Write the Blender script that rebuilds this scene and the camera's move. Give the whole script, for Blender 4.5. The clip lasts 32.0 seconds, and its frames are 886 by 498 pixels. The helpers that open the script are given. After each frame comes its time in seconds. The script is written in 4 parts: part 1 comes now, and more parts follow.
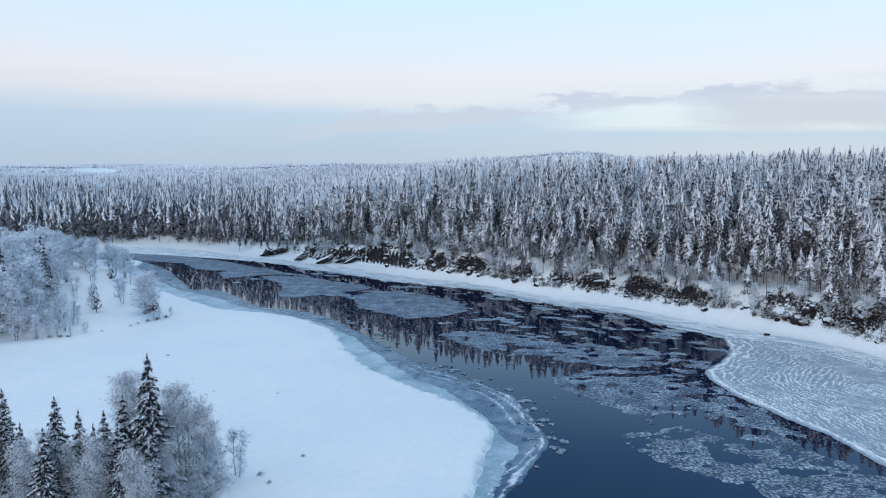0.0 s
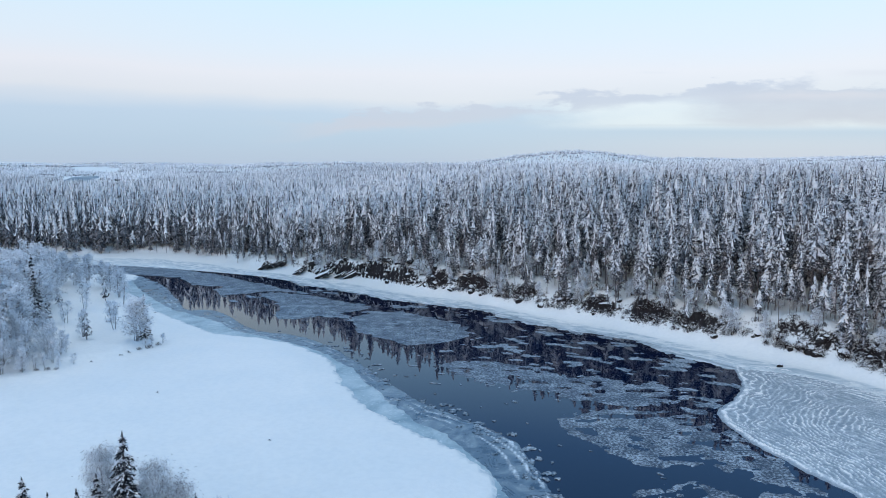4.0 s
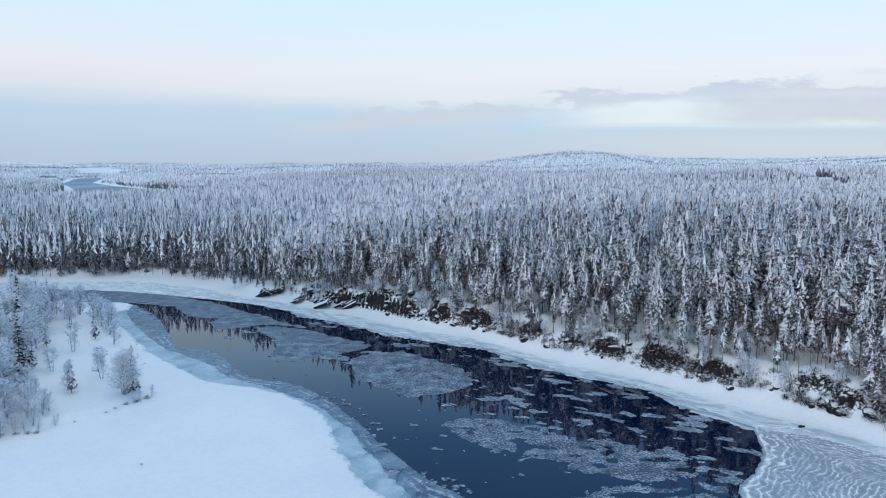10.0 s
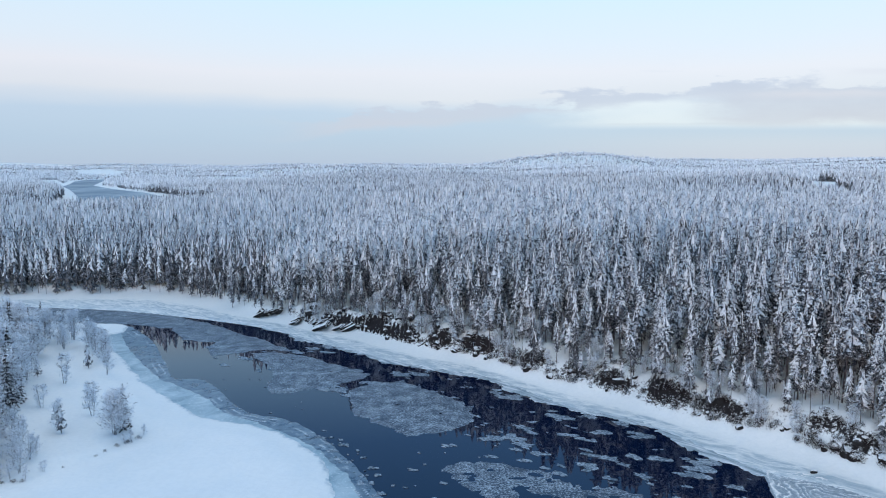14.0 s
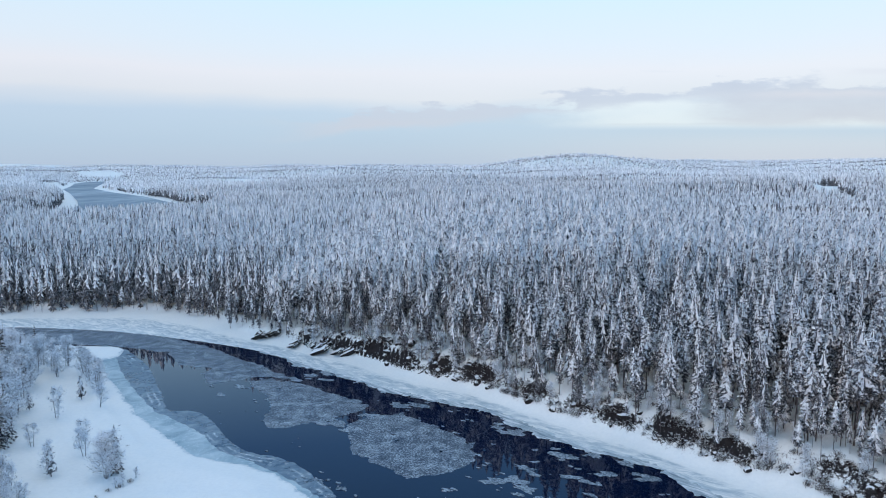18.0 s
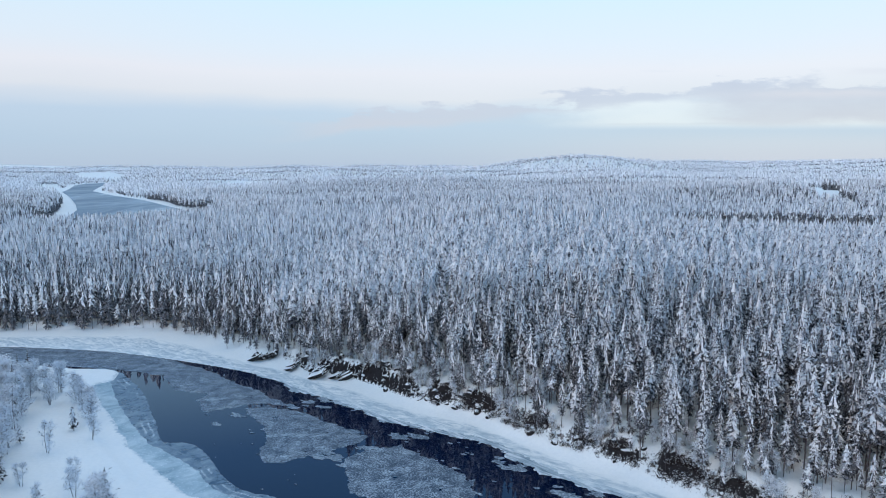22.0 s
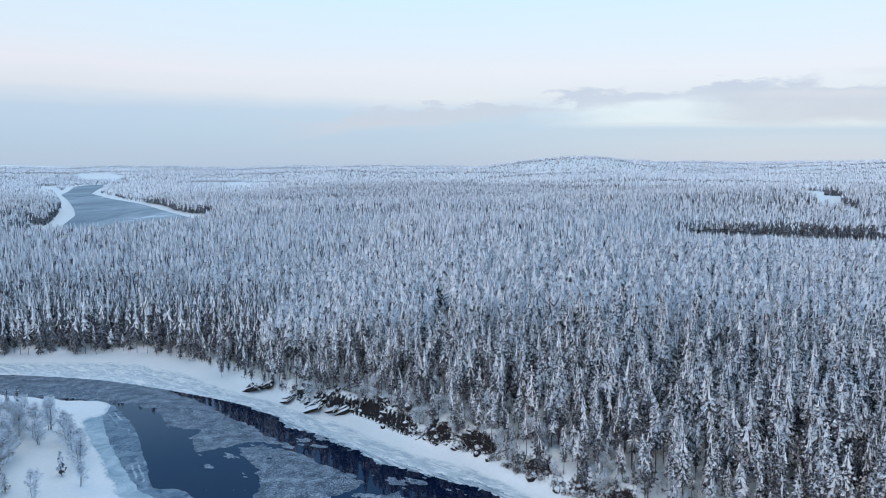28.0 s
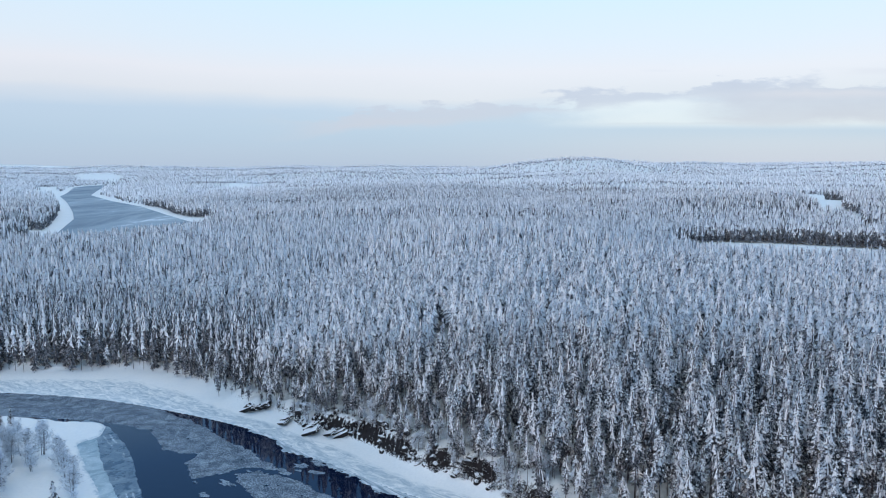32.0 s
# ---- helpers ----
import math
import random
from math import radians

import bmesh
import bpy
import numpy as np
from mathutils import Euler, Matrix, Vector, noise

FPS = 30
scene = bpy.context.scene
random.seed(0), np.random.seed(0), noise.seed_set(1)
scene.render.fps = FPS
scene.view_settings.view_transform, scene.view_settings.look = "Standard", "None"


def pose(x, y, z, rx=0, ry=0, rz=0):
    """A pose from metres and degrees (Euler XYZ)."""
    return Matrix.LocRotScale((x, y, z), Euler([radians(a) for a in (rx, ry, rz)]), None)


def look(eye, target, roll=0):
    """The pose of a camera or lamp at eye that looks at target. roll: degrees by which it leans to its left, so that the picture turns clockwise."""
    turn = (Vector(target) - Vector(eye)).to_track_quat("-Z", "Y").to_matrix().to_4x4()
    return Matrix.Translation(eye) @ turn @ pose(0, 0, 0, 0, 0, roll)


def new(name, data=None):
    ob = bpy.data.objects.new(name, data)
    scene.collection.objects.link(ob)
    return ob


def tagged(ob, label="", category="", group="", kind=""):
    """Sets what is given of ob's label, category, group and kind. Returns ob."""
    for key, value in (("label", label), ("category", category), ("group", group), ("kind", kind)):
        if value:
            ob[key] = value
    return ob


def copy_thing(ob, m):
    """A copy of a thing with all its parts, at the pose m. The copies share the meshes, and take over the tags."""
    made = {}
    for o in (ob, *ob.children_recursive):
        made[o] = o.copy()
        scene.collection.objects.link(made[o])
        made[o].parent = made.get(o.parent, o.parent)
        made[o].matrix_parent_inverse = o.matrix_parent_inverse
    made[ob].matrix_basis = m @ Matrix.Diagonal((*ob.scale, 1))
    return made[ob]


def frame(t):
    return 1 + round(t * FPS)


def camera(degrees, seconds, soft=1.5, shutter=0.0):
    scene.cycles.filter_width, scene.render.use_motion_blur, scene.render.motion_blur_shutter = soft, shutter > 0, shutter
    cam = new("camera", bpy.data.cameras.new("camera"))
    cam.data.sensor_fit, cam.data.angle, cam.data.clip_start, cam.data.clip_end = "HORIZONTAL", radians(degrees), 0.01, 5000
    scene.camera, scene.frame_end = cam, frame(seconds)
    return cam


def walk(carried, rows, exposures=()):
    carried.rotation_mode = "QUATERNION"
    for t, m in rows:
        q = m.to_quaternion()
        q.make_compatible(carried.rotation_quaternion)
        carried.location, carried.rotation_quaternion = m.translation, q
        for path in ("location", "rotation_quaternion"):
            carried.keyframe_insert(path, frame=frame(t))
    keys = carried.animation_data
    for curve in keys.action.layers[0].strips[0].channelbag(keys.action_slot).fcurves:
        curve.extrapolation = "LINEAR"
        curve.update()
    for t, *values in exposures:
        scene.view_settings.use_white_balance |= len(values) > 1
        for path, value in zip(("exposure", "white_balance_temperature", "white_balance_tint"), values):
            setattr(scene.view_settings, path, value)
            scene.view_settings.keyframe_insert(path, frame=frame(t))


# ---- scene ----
cam = camera(65.35, 32.0, soft=1.0)
walk(cam, [
    (0, look((0.00, 0.00, 24.00), (0.72, 99.34, 12.59), -0.01)),
    (1, look((0.07, 0.97, 24.73), (0.71, 100.30, 13.25), 0.01)),
    (2, look((0.12, 1.94, 25.62), (0.68, 101.27, 14.05), 0.02)),
    (3, look((0.13, 2.95, 26.69), (0.61, 102.27, 15.05), 0.03)),
    (3.5, look((0.14, 3.44, 27.23), (0.60, 102.76, 15.56), 0.04)),
    (5.5, look((0.18, 5.41, 29.41), (0.55, 104.71, 17.62), 0.03)),
    (6, look((0.19, 5.92, 29.96), (0.53, 105.22, 18.15), 0.03)),
    (7, look((0.18, 6.94, 31.06), (0.45, 106.24, 19.23), 0.02)),
    (8, look((0.19, 7.90, 32.15), (0.41, 107.20, 20.31), 0.00)),
    (9, look((0.20, 8.87, 33.23), (0.35, 108.16, 21.39), -0.01)),
    (10, look((0.21, 9.81, 34.34), (0.29, 109.11, 22.48), -0.01)),
    (11, look((0.24, 10.72, 35.46), (0.26, 110.02, 23.61), -0.01)),
    (12, look((0.25, 11.63, 36.63), (0.21, 110.92, 24.79), -0.02)),
    (13, look((0.30, 12.51, 37.80), (0.21, 111.80, 25.97), -0.02)),
    (14, look((0.38, 13.34, 38.99), (0.25, 112.64, 27.16), -0.02)),
    (14.5, look((0.39, 13.75, 39.59), (0.25, 113.05, 27.76), -0.02)),
    (16.5, look((0.45, 15.35, 42.01), (0.25, 114.65, 30.21), -0.02)),
    (17, look((0.44, 15.76, 42.64), (0.22, 115.06, 30.85), -0.02)),
    (18, look((0.43, 16.56, 43.91), (0.20, 115.86, 32.11), -0.03)),
    (19, look((0.44, 17.37, 45.14), (0.19, 116.67, 33.32), -0.04)),
    (20, look((0.47, 18.17, 46.35), (0.22, 117.47, 34.53), -0.05)),
    (21, look((0.48, 18.97, 47.53), (0.23, 118.27, 35.72), -0.05)),
    (22, look((0.49, 19.74, 48.65), (0.26, 119.04, 36.83), -0.05)),
    (23, look((0.54, 20.47, 49.77), (0.31, 119.76, 37.93), -0.06)),
    (24, look((0.60, 21.20, 50.87), (0.37, 120.49, 39.00), -0.05)),
    (25, look((0.64, 21.94, 51.99), (0.41, 121.23, 40.10), -0.04)),
    (25.5, look((0.66, 22.30, 52.55), (0.44, 121.59, 40.65), -0.04)),
    (27.5, look((0.71, 23.74, 54.79), (0.48, 123.03, 42.87), -0.01)),
    (28, look((0.72, 24.09, 55.35), (0.48, 123.38, 43.43), -0.01)),
    (29, look((0.74, 24.79, 56.45), (0.49, 124.08, 44.54), 0.01)),
    (30, look((0.74, 25.48, 57.54), (0.50, 124.77, 45.62), 0.03)),
    (31, look((0.72, 26.14, 58.58), (0.50, 125.42, 46.63), 0.05)),
    (32, look((0.68, 26.80, 59.64), (0.48, 126.08, 47.69), 0.08)),
])

# ---------------------------------------------------------------- world and light
SUN_EL, SUN_AZ = 4.0, 215.0          # degrees; azimuth clockwise from +y
world = bpy.data.worlds.new("winter_sky")
scene.world = world
world.use_nodes = True
wn, wl = world.node_tree.nodes, world.node_tree.links
wn.clear()


def wnode(kind, **values):
    n = wn.new(kind)
    for key, value in values.items():
        n.inputs[key].default_value = value
    return n


def ramp_stops(ramp, stops):
    while len(ramp.elements) < len(stops):
        ramp.elements.new(0.5)
    for e, (p, c) in zip(ramp.elements, stops):
        e.position = p
        e.color = (*c, 1) if len(c) == 3 else c


sky = wn.new("ShaderNodeTexSky")
sky.sky_type, sky.sun_disc = "NISHITA", False
sky.sun_elevation, sky.sun_rotation = radians(SUN_EL), radians(SUN_AZ)
sky.air_density, sky.dust_density, sky.ozone_density = 1.0, 0.3, 2.5
way = wn.new("ShaderNodeTexCoord")
split = wn.new("ShaderNodeSeparateXYZ")
wl.new(way.outputs["Generated"], split.inputs[0])
# uneven lower edge of the high cloud sheet
wob_map = wn.new("ShaderNodeMapping")
wob_map.inputs["Scale"].default_value = (2.2, 2.2, 9.0)
wl.new(way.outputs["Generated"], wob_map.inputs[0])
wob = wnode("ShaderNodeTexNoise", Scale=1.6, Detail=5.0, Roughness=0.5)
wl.new(wob_map.outputs[0], wob.inputs["Vector"])
wob_amt = wn.new("ShaderNodeMath")
wob_amt.operation = "MULTIPLY_ADD"
wl.new(wob.outputs["Fac"], wob_amt.inputs[0])
wob_amt.inputs[1].default_value = 0.03
wl.new(split.outputs["Z"], wob_amt.inputs[2])
wob_sub = wn.new("ShaderNodeMath")
wob_sub.operation = "SUBTRACT"
wl.new(wob_amt.outputs[0], wob_sub.inputs[0])
wob_sub.inputs[1].default_value = 0.015
grad = wn.new("ShaderNodeValToRGB")
wl.new(wob_sub.outputs[0], grad.inputs[0])
ramp_stops(grad.color_ramp, [
    (0.0, (0.40, 0.55, 0.75)), (0.035, (0.42, 0.57, 0.78)), (0.075, (0.49, 0.61, 0.80)),
    (0.098, (0.72, 0.74, 0.83)), (0.13, (0.80, 0.80, 0.88)), (0.17, (0.74, 0.83, 0.94)), (0.215, (0.69, 0.85, 0.98)),
    (0.265, (0.56, 0.90, 1.28)), (0.30, (0.43, 0.78, 1.22)), (0.38, (0.22, 0.52, 1.04)), (0.5, (0.20, 0.52, 1.02)), (0.66, (0.45, 0.66, 0.95)), (1.0, (0.90, 0.95, 0.96))])
# long flat cloud banks, heavier to the east
ahead = wn.new("ShaderNodeMath")
ahead.operation = "MAXIMUM"
wl.new(split.outputs["Y"], ahead.inputs[0])
ahead.inputs[1].default_value = 0.15


def wmath(op, a, b, clamp=False):
    n = wn.new("ShaderNodeMath")
    n.operation, n.use_clamp = op, clamp
    for i, v in enumerate((a, b)):
        if isinstance(v, (int, float)):
            n.inputs[i].default_value = v
        else:
            wl.new(v, n.inputs[i])
    return n.outputs[0]


AZ = wmath("DIVIDE", split.outputs["X"], ahead.outputs[0])
UP = wmath("DIVIDE", split.outputs["Z"], ahead.outputs[0])
flat_way = wn.new("ShaderNodeCombineXYZ")
wl.new(AZ, flat_way.inputs[0])
wl.new(wmath("MULTIPLY", UP, 3.2), flat_way.inputs[1])


def puffs(scale, detail, rough, shift):
    """Cloud noise over bearing and height, about 0."""
    at = wn.new("ShaderNodeMapping")
    at.inputs["Location"].default_value = (shift, shift * 0.37, shift)
    wl.new(flat_way.outputs[0], at.inputs[0])
    n = wnode("ShaderNodeTexNoise", Scale=scale, Detail=detail, Roughness=rough)
    wl.new(at.outputs[0], n.inputs["Vector"])
    return wmath("SUBTRACT", n.outputs["Fac"], 0.5)


BILLOW = puffs(15.0, 5.0, 0.55, 2.3)
WISP = puffs(7.0, 6.0, 0.6, 5.1)


def ramp_to(value, lo, hi):
    """0 at lo, 1 at hi, clamped and eased."""
    n = wn.new("ShaderNodeMapRange")
    n.interpolation_type = "SMOOTHSTEP"
    wl.new(value, n.inputs["Value"])
    n.inputs["From Min"].default_value, n.inputs["From Max"].default_value = lo, hi
    return n.outputs["Result"]


def cloud_bank(top, top_slope, base, base_slope, west, east, soft_w, soft_e, lump, edge, strength):
    """Cover of one bank between a billowing top and a flat base, both climbing with the bearing."""
    hi = wmath("ADD", wmath("MULTIPLY", AZ, top_slope), wmath("ADD", wmath("MULTIPLY", BILLOW, lump), top))
    lo = wmath("ADD", wmath("MULTIPLY", AZ, base_slope), wmath("ADD", wmath("MULTIPLY", WISP, lump * 0.45), base))
    under = ramp_to(wmath("SUBTRACT", hi, UP), 0.0, edge)
    over = ramp_to(wmath("SUBTRACT", UP, lo), 0.0, edge * 1.3)
    ragged = wmath("ADD", AZ, wmath("MULTIPLY", WISP, 0.16))
    under = wmath("MULTIPLY", under, wmath("ADD", 0.88, wmath("MULTIPLY", WISP, 1.0), True))
    ends = wmath("MULTIPLY", ramp_to(ragged, west, west + soft_w), ramp_to(ragged, east, east - soft_e))
    return wmath("MULTIPLY", wmath("MULTIPLY", under, over), wmath("MULTIPLY", ends, strength), True)


def wmix(fac, a, b):
    n = wn.new("ShaderNodeMix")
    n.data_type = "RGBA"
    wl.new(fac, n.inputs["Factor"])
    wl.new(a, n.inputs["A"])
    n.inputs["B"].default_value = (*b, 1)
    return n.outputs["Result"]


clouded = wmix(cloud_bank(0.098, 0.0, 0.050, 0.0, 0.10, 0.9, 0.14, 0.05, 0.01, 0.010, 0.75), grad.outputs[0], (0.78, 0.84, 0.91))
clouded = wmix(wmath("MULTIPLY", ramp_to(AZ, -0.1, 0.5), wmath("MULTIPLY", ramp_to(UP, 0.065, 0.03), 0.6)), clouded, (0.58, 0.66, 0.80))
clouded = wmix(cloud_bank(0.071, 0.012, 0.056, 0.004, -0.40, 0.22, 0.22, 0.10, 0.018, 0.009, 0.55), clouded, (0.50, 0.60, 0.76))
clouded = wmix(cloud_bank(0.088, 0.085, 0.054, 0.105, -0.30, 0.54, 0.24, 0.05, 0.080, 0.010, 0.95), clouded, (0.54, 0.58, 0.73))
clouded = wmix(cloud_bank(0.110, 0.022, 0.056, -0.004, 0.34, 0.95, 0.08, 0.05, 0.080, 0.012, 0.95), clouded, (0.54, 0.57, 0.71))
clouded = wmix(cloud_bank(0.100, 0.022, 0.084, 0.01, 0.36, 0.95, 0.16, 0.05, 0.030, 0.012, 0.5), clouded, (0.72, 0.68, 0.76))
clouded = wmix(cloud_bank(0.062, 0.004, 0.056, 0.004, 0.18, 0.50, 0.08, 0.10, 0.006, 0.004, 0.7), clouded, (0.56, 0.62, 0.75))
clouded = wmix(cloud_bank(0.137, 0.0, 0.131, 0.0, 0.24, 0.36, 0.05, 0.05, 0.006, 0.004, 0.45), clouded, (0.66, 0.70, 0.82))
clouded = wmix(cloud_bank(0.140, 0.0, 0.126, 0.0, 0.52, 0.9, 0.08, 0.05, 0.012, 0.006, 0.55), clouded, (0.70, 0.70, 0.80))
bg_sky = wnode("ShaderNodeBackground", Strength=0.05)
wl.new(sky.outputs[0], bg_sky.inputs["Color"])
bg_cloud = wnode("ShaderNodeBackground", Strength=0.93)
wl.new(clouded, bg_cloud.inputs["Color"])
both = wn.new("ShaderNodeAddShader")
wl.new(bg_sky.outputs[0], both.inputs[0])
wl.new(bg_cloud.outputs[0], both.inputs[1])
wout = wn.new("ShaderNodeOutputWorld")
wl.new(both.outputs[0], wout.inputs["Surface"])

sun_data = bpy.data.lights.new("sun", "SUN")
sun_data.energy, sun_data.angle, sun_data.color = 1.1, radians(15), (1.0, 0.81, 0.70)
sun = new("sun", sun_data)
az, el = radians(SUN_AZ), radians(SUN_EL)
sun.matrix_world = look((0, 0, 0), (-math.sin(az) * math.cos(el), -math.cos(az) * math.cos(el), -math.sin(el)))


# ---------------------------------------------------------------- materials
class Mat:
    """A node material with a few short ways to add nodes."""

    def __init__(self, name, rough=0.6, spec=0.3):
        self.m = bpy.data.materials.new(name)
        self.m.use_nodes = True
        self.n, self.l = self.m.node_tree.nodes, self.m.node_tree.links
        self.b = self.n["Principled BSDF"]
        self.b.inputs["Roughness"].default_value = rough
        self.b.inputs["Specular IOR Level"].default_value = spec
        self.geo = self.n.new("ShaderNodeNewGeometry")

    def noise(self, scale, detail=4.0, rough=0.55, stretch=None, distortion=0.0):
        t = self.n.new("ShaderNodeTexNoise")
        t.inputs["Scale"].default_value, t.inputs["Detail"].default_value = scale, detail
        t.inputs["Roughness"].default_value, t.inputs["Distortion"].default_value = rough, distortion
        src = self.geo.outputs["Position"]
        if stretch:
            mp = self.n.new("ShaderNodeMapping")
            if len(stretch) > 3:
                mp.vector_type = "TEXTURE"
                mp.inputs["Rotation"].default_value = (0, 0, radians(stretch[3]))
                mp.inputs["Scale"].default_value = tuple(1 / v for v in stretch[:3])
            else:
                mp.inputs["Scale"].default_value = stretch
            self.l.new(src, mp.inputs[0])
            src = mp.outputs[0]
        self.l.new(src, t.inputs["Vector"])
        return t.outputs["Fac"]

    def voronoi(self, scale, feature="F1"):
        t = self.n.new("ShaderNodeTexVoronoi")
        t.feature = feature
        t.inputs["Scale"].default_value = scale
        self.l.new(self.geo.outputs["Position"], t.inputs["Vector"])
        return t.outputs["Distance"]

    def ramp(self, src, stops):
        r = self.n.new("ShaderNodeValToRGB")
        ramp_stops(r.color_ramp, stops)
        self.l.new(src, r.inputs[0])
        return r.outputs[0]

    def mix(self, fac, a, b, blend="MIX"):
        x = self.n.new("ShaderNodeMix")
        x.data_type, x.blend_type = "RGBA", blend
        for key, v in (("Factor", fac), ("A", a), ("B", b)):
            if isinstance(v, (int, float)):
                x.inputs[key].default_value = v
            elif isinstance(v, tuple):
                x.inputs[key].default_value = (*v, 1)
            else:
                self.l.new(v, x.inputs[key])
        return x.outputs["Result"]

    def math(self, op, a, b=0.0, clamp=False):
        x = self.n.new("ShaderNodeMath")
        x.operation, x.use_clamp = op, clamp
        for i, v in enumerate((a, b)):
            if isinstance(v, (int, float)):
                x.inputs[i].default_value = v
            else:
                self.l.new(v, x.inputs[i])
        return x.outputs[0]

    def axis(self, what, which):
        s = self.n.new("ShaderNodeSeparateXYZ")
        self.l.new(self.geo.outputs[what], s.inputs[0])
        return s.outputs[which]

    def island(self):
        return self.geo.outputs["Random Per Island"]

    def color(self, c):
        if isinstance(c, tuple):
            self.b.inputs["Base Color"].default_value = (*c, 1)
        else:
            self.l.new(c, self.b.inputs["Base Color"])
        return self

    def rough(self, r):
        self.l.new(r, self.b.inputs["Roughness"])
        return self

    def bump(self, src, strength=0.4, distance=0.05):
        b = self.n.new("ShaderNodeBump")
        b.inputs["Strength"].default_value, b.inputs["Distance"].default_value = strength, distance
        self.l.new(src, b.inputs["Height"])
        self.l.new(b.outputs[0], self.b.inputs["Normal"])
        return self


def make_snow_ground():
    """Snow; bare peat and rock where the slope is steep; greyish wind-swept ice low by the water."""
    m = Mat("snow_ground", 0.65, 0.2)
    drift = m.noise(0.09, 5)
    snow = m.ramp(drift, [(0.3, (0.84, 0.88, 0.895)), (0.7, (0.91, 0.925, 0.92))])
    fine = m.ramp(m.noise(1.7, 6, 0.6), [(0.35, (0.93, 0.94, 0.95)), (0.6, (1, 1, 1))])
    snow = m.mix(0.7, snow, fine, "MULTIPLY")
    streak = m.ramp(m.noise(0.55, 7, 0.65, (0.4, 1.2, 1.0, -36), 1.2), [(0.38, (0, 0, 0)), (0.62, (1, 1, 1))])
    low = m.ramp(m.axis("Position", "Z"), [(0.20, (1, 1, 1)), (0.31, (0, 0, 0))])
    icy = m.math("MULTIPLY", m.math("MULTIPLY", streak, low), 0.95)
    snow = m.mix(icy, snow, (0.42, 0.52, 0.59))
    soil = m.ramp(m.noise(1.3, 6, 0.65), [(0.3, (0.010, 0.008, 0.008)), (0.6, (0.022, 0.017, 0.018)), (0.8, (0.045, 0.038, 0.041))])
    up = m.math("ADD", m.axis("Normal", "Z"), m.math("MULTIPLY", m.math("SUBTRACT", m.noise(2.2, 8, 0.8), 0.5), 0.9))
    bare = m.ramp(up, [(0.66, (1, 1, 1)), (0.74, (0, 0, 0))])
    m.color(m.mix(bare, snow, soil))
    m.bump(m.noise(2.2, 7, 0.65), 0.35, 0.12)
    return m.m


def make_water():
    m = Mat("river_water", 0.012, 0.45)
    m.b.inputs["IOR"].default_value = 1.33
    m.color(m.ramp(m.noise(0.03, 3), [(0.3, (0.001, 0.006, 0.027)), (0.7, (0.001, 0.009, 0.034))]))
    m.bump(m.noise(0.8, 3, 0.5, (1, 1, 1)), 0.008, 0.05)
    return m.m


def make_slush(name, dark, light, cut, scale):
    m = Mat(name, 0.45, 0.35)
    a = m.noise(scale, 6, 0.72)
    b = m.noise(scale * 0.12, 4, 0.6)
    f = m.math("ADD", m.math("MULTIPLY", a, 0.75), m.math("MULTIPLY", b, 0.25))
    m.color(m.ramp(f, [(cut - 0.07, dark), (cut, tuple(0.5 * (p + q) for p, q in zip(dark, light))), (cut + 0.09, light)]))
    m.bump(a, 0.6, 0.08)
    return m.m


def make_grey_ice():
    m = Mat("grey_ice", 0.28, 0.5)
    a = m.noise(0.3, 6, 0.65, None, 0.8)
    c = m.ramp(a, [(0.36, (0.030, 0.060, 0.10)), (0.50, (0.10, 0.16, 0.22)), (0.66, (0.26, 0.34, 0.40))])
    hi = m.math("ADD", m.axis("Position", "Z"), m.math("MULTIPLY", m.math("SUBTRACT", m.noise(4.0, 6, 0.75), 0.5), 0.16))
    c = m.mix(m.ramp(hi, [(0.05, (0, 0, 0)), (0.13, (1, 1, 1))]), c, (0.72, 0.78, 0.83))
    m.color(c)
    m.rough(m.ramp(a, [(0.3, (0.16, 0.16, 0.16)), (0.7, (0.5, 0.5, 0.5))]))
    m.bump(m.noise(1.5, 5), 0.2, 0.05)
    return m.m


def make_pale_ice():
    m = Mat("pale_ice", 0.4, 0.4)
    a = m.noise(0.25, 5, 0.6, None, 0.8)
    c = m.ramp(a, [(0.34, (0.22, 0.33, 0.40)), (0.52, (0.37, 0.49, 0.55)), (0.68, (0.54, 0.64, 0.69))])
    c = m.mix(m.ramp(m.noise(2.6, 6, 0.7), [(0.56, (0, 0, 0)), (0.70, (1, 1, 1))]), c, (0.74, 0.79, 0.84))
    m.color(c)
    m.bump(m.noise(1.8, 5), 0.2, 0.04)
    return m.m


def make_rim_ice():
    m = Mat("rim_ice", 0.4, 0.4)
    a = m.noise(0.8, 6, 0.65, (0.25, 1.5, 1.0, -46), 0.6)
    m.color(m.ramp(a, [(0.38, (0.20, 0.28, 0.34)), (0.5, (0.42, 0.51, 0.57)), (0.62, (0.78, 0.82, 0.86))]))
    m.bump(m.noise(2.5, 5), 0.3, 0.05)
    return m.m


def make_ridged_ice():
    m = Mat("ridged_slush_ice", 0.55, 0.3)
    hi = m.math("ADD", m.axis("Position", "Z"), m.math("MULTIPLY", m.math("SUBTRACT", m.noise(4.5, 6, 0.8), 0.5), 0.22))
    m.color(m.ramp(hi, [(0.04, (0.27, 0.33, 0.39)), (0.10, (0.50, 0.56, 0.61)), (0.165, (0.90, 0.91, 0.92))]))
    m.bump(m.noise(4.0, 5, 0.7), 0.5, 0.06)
    return m.m


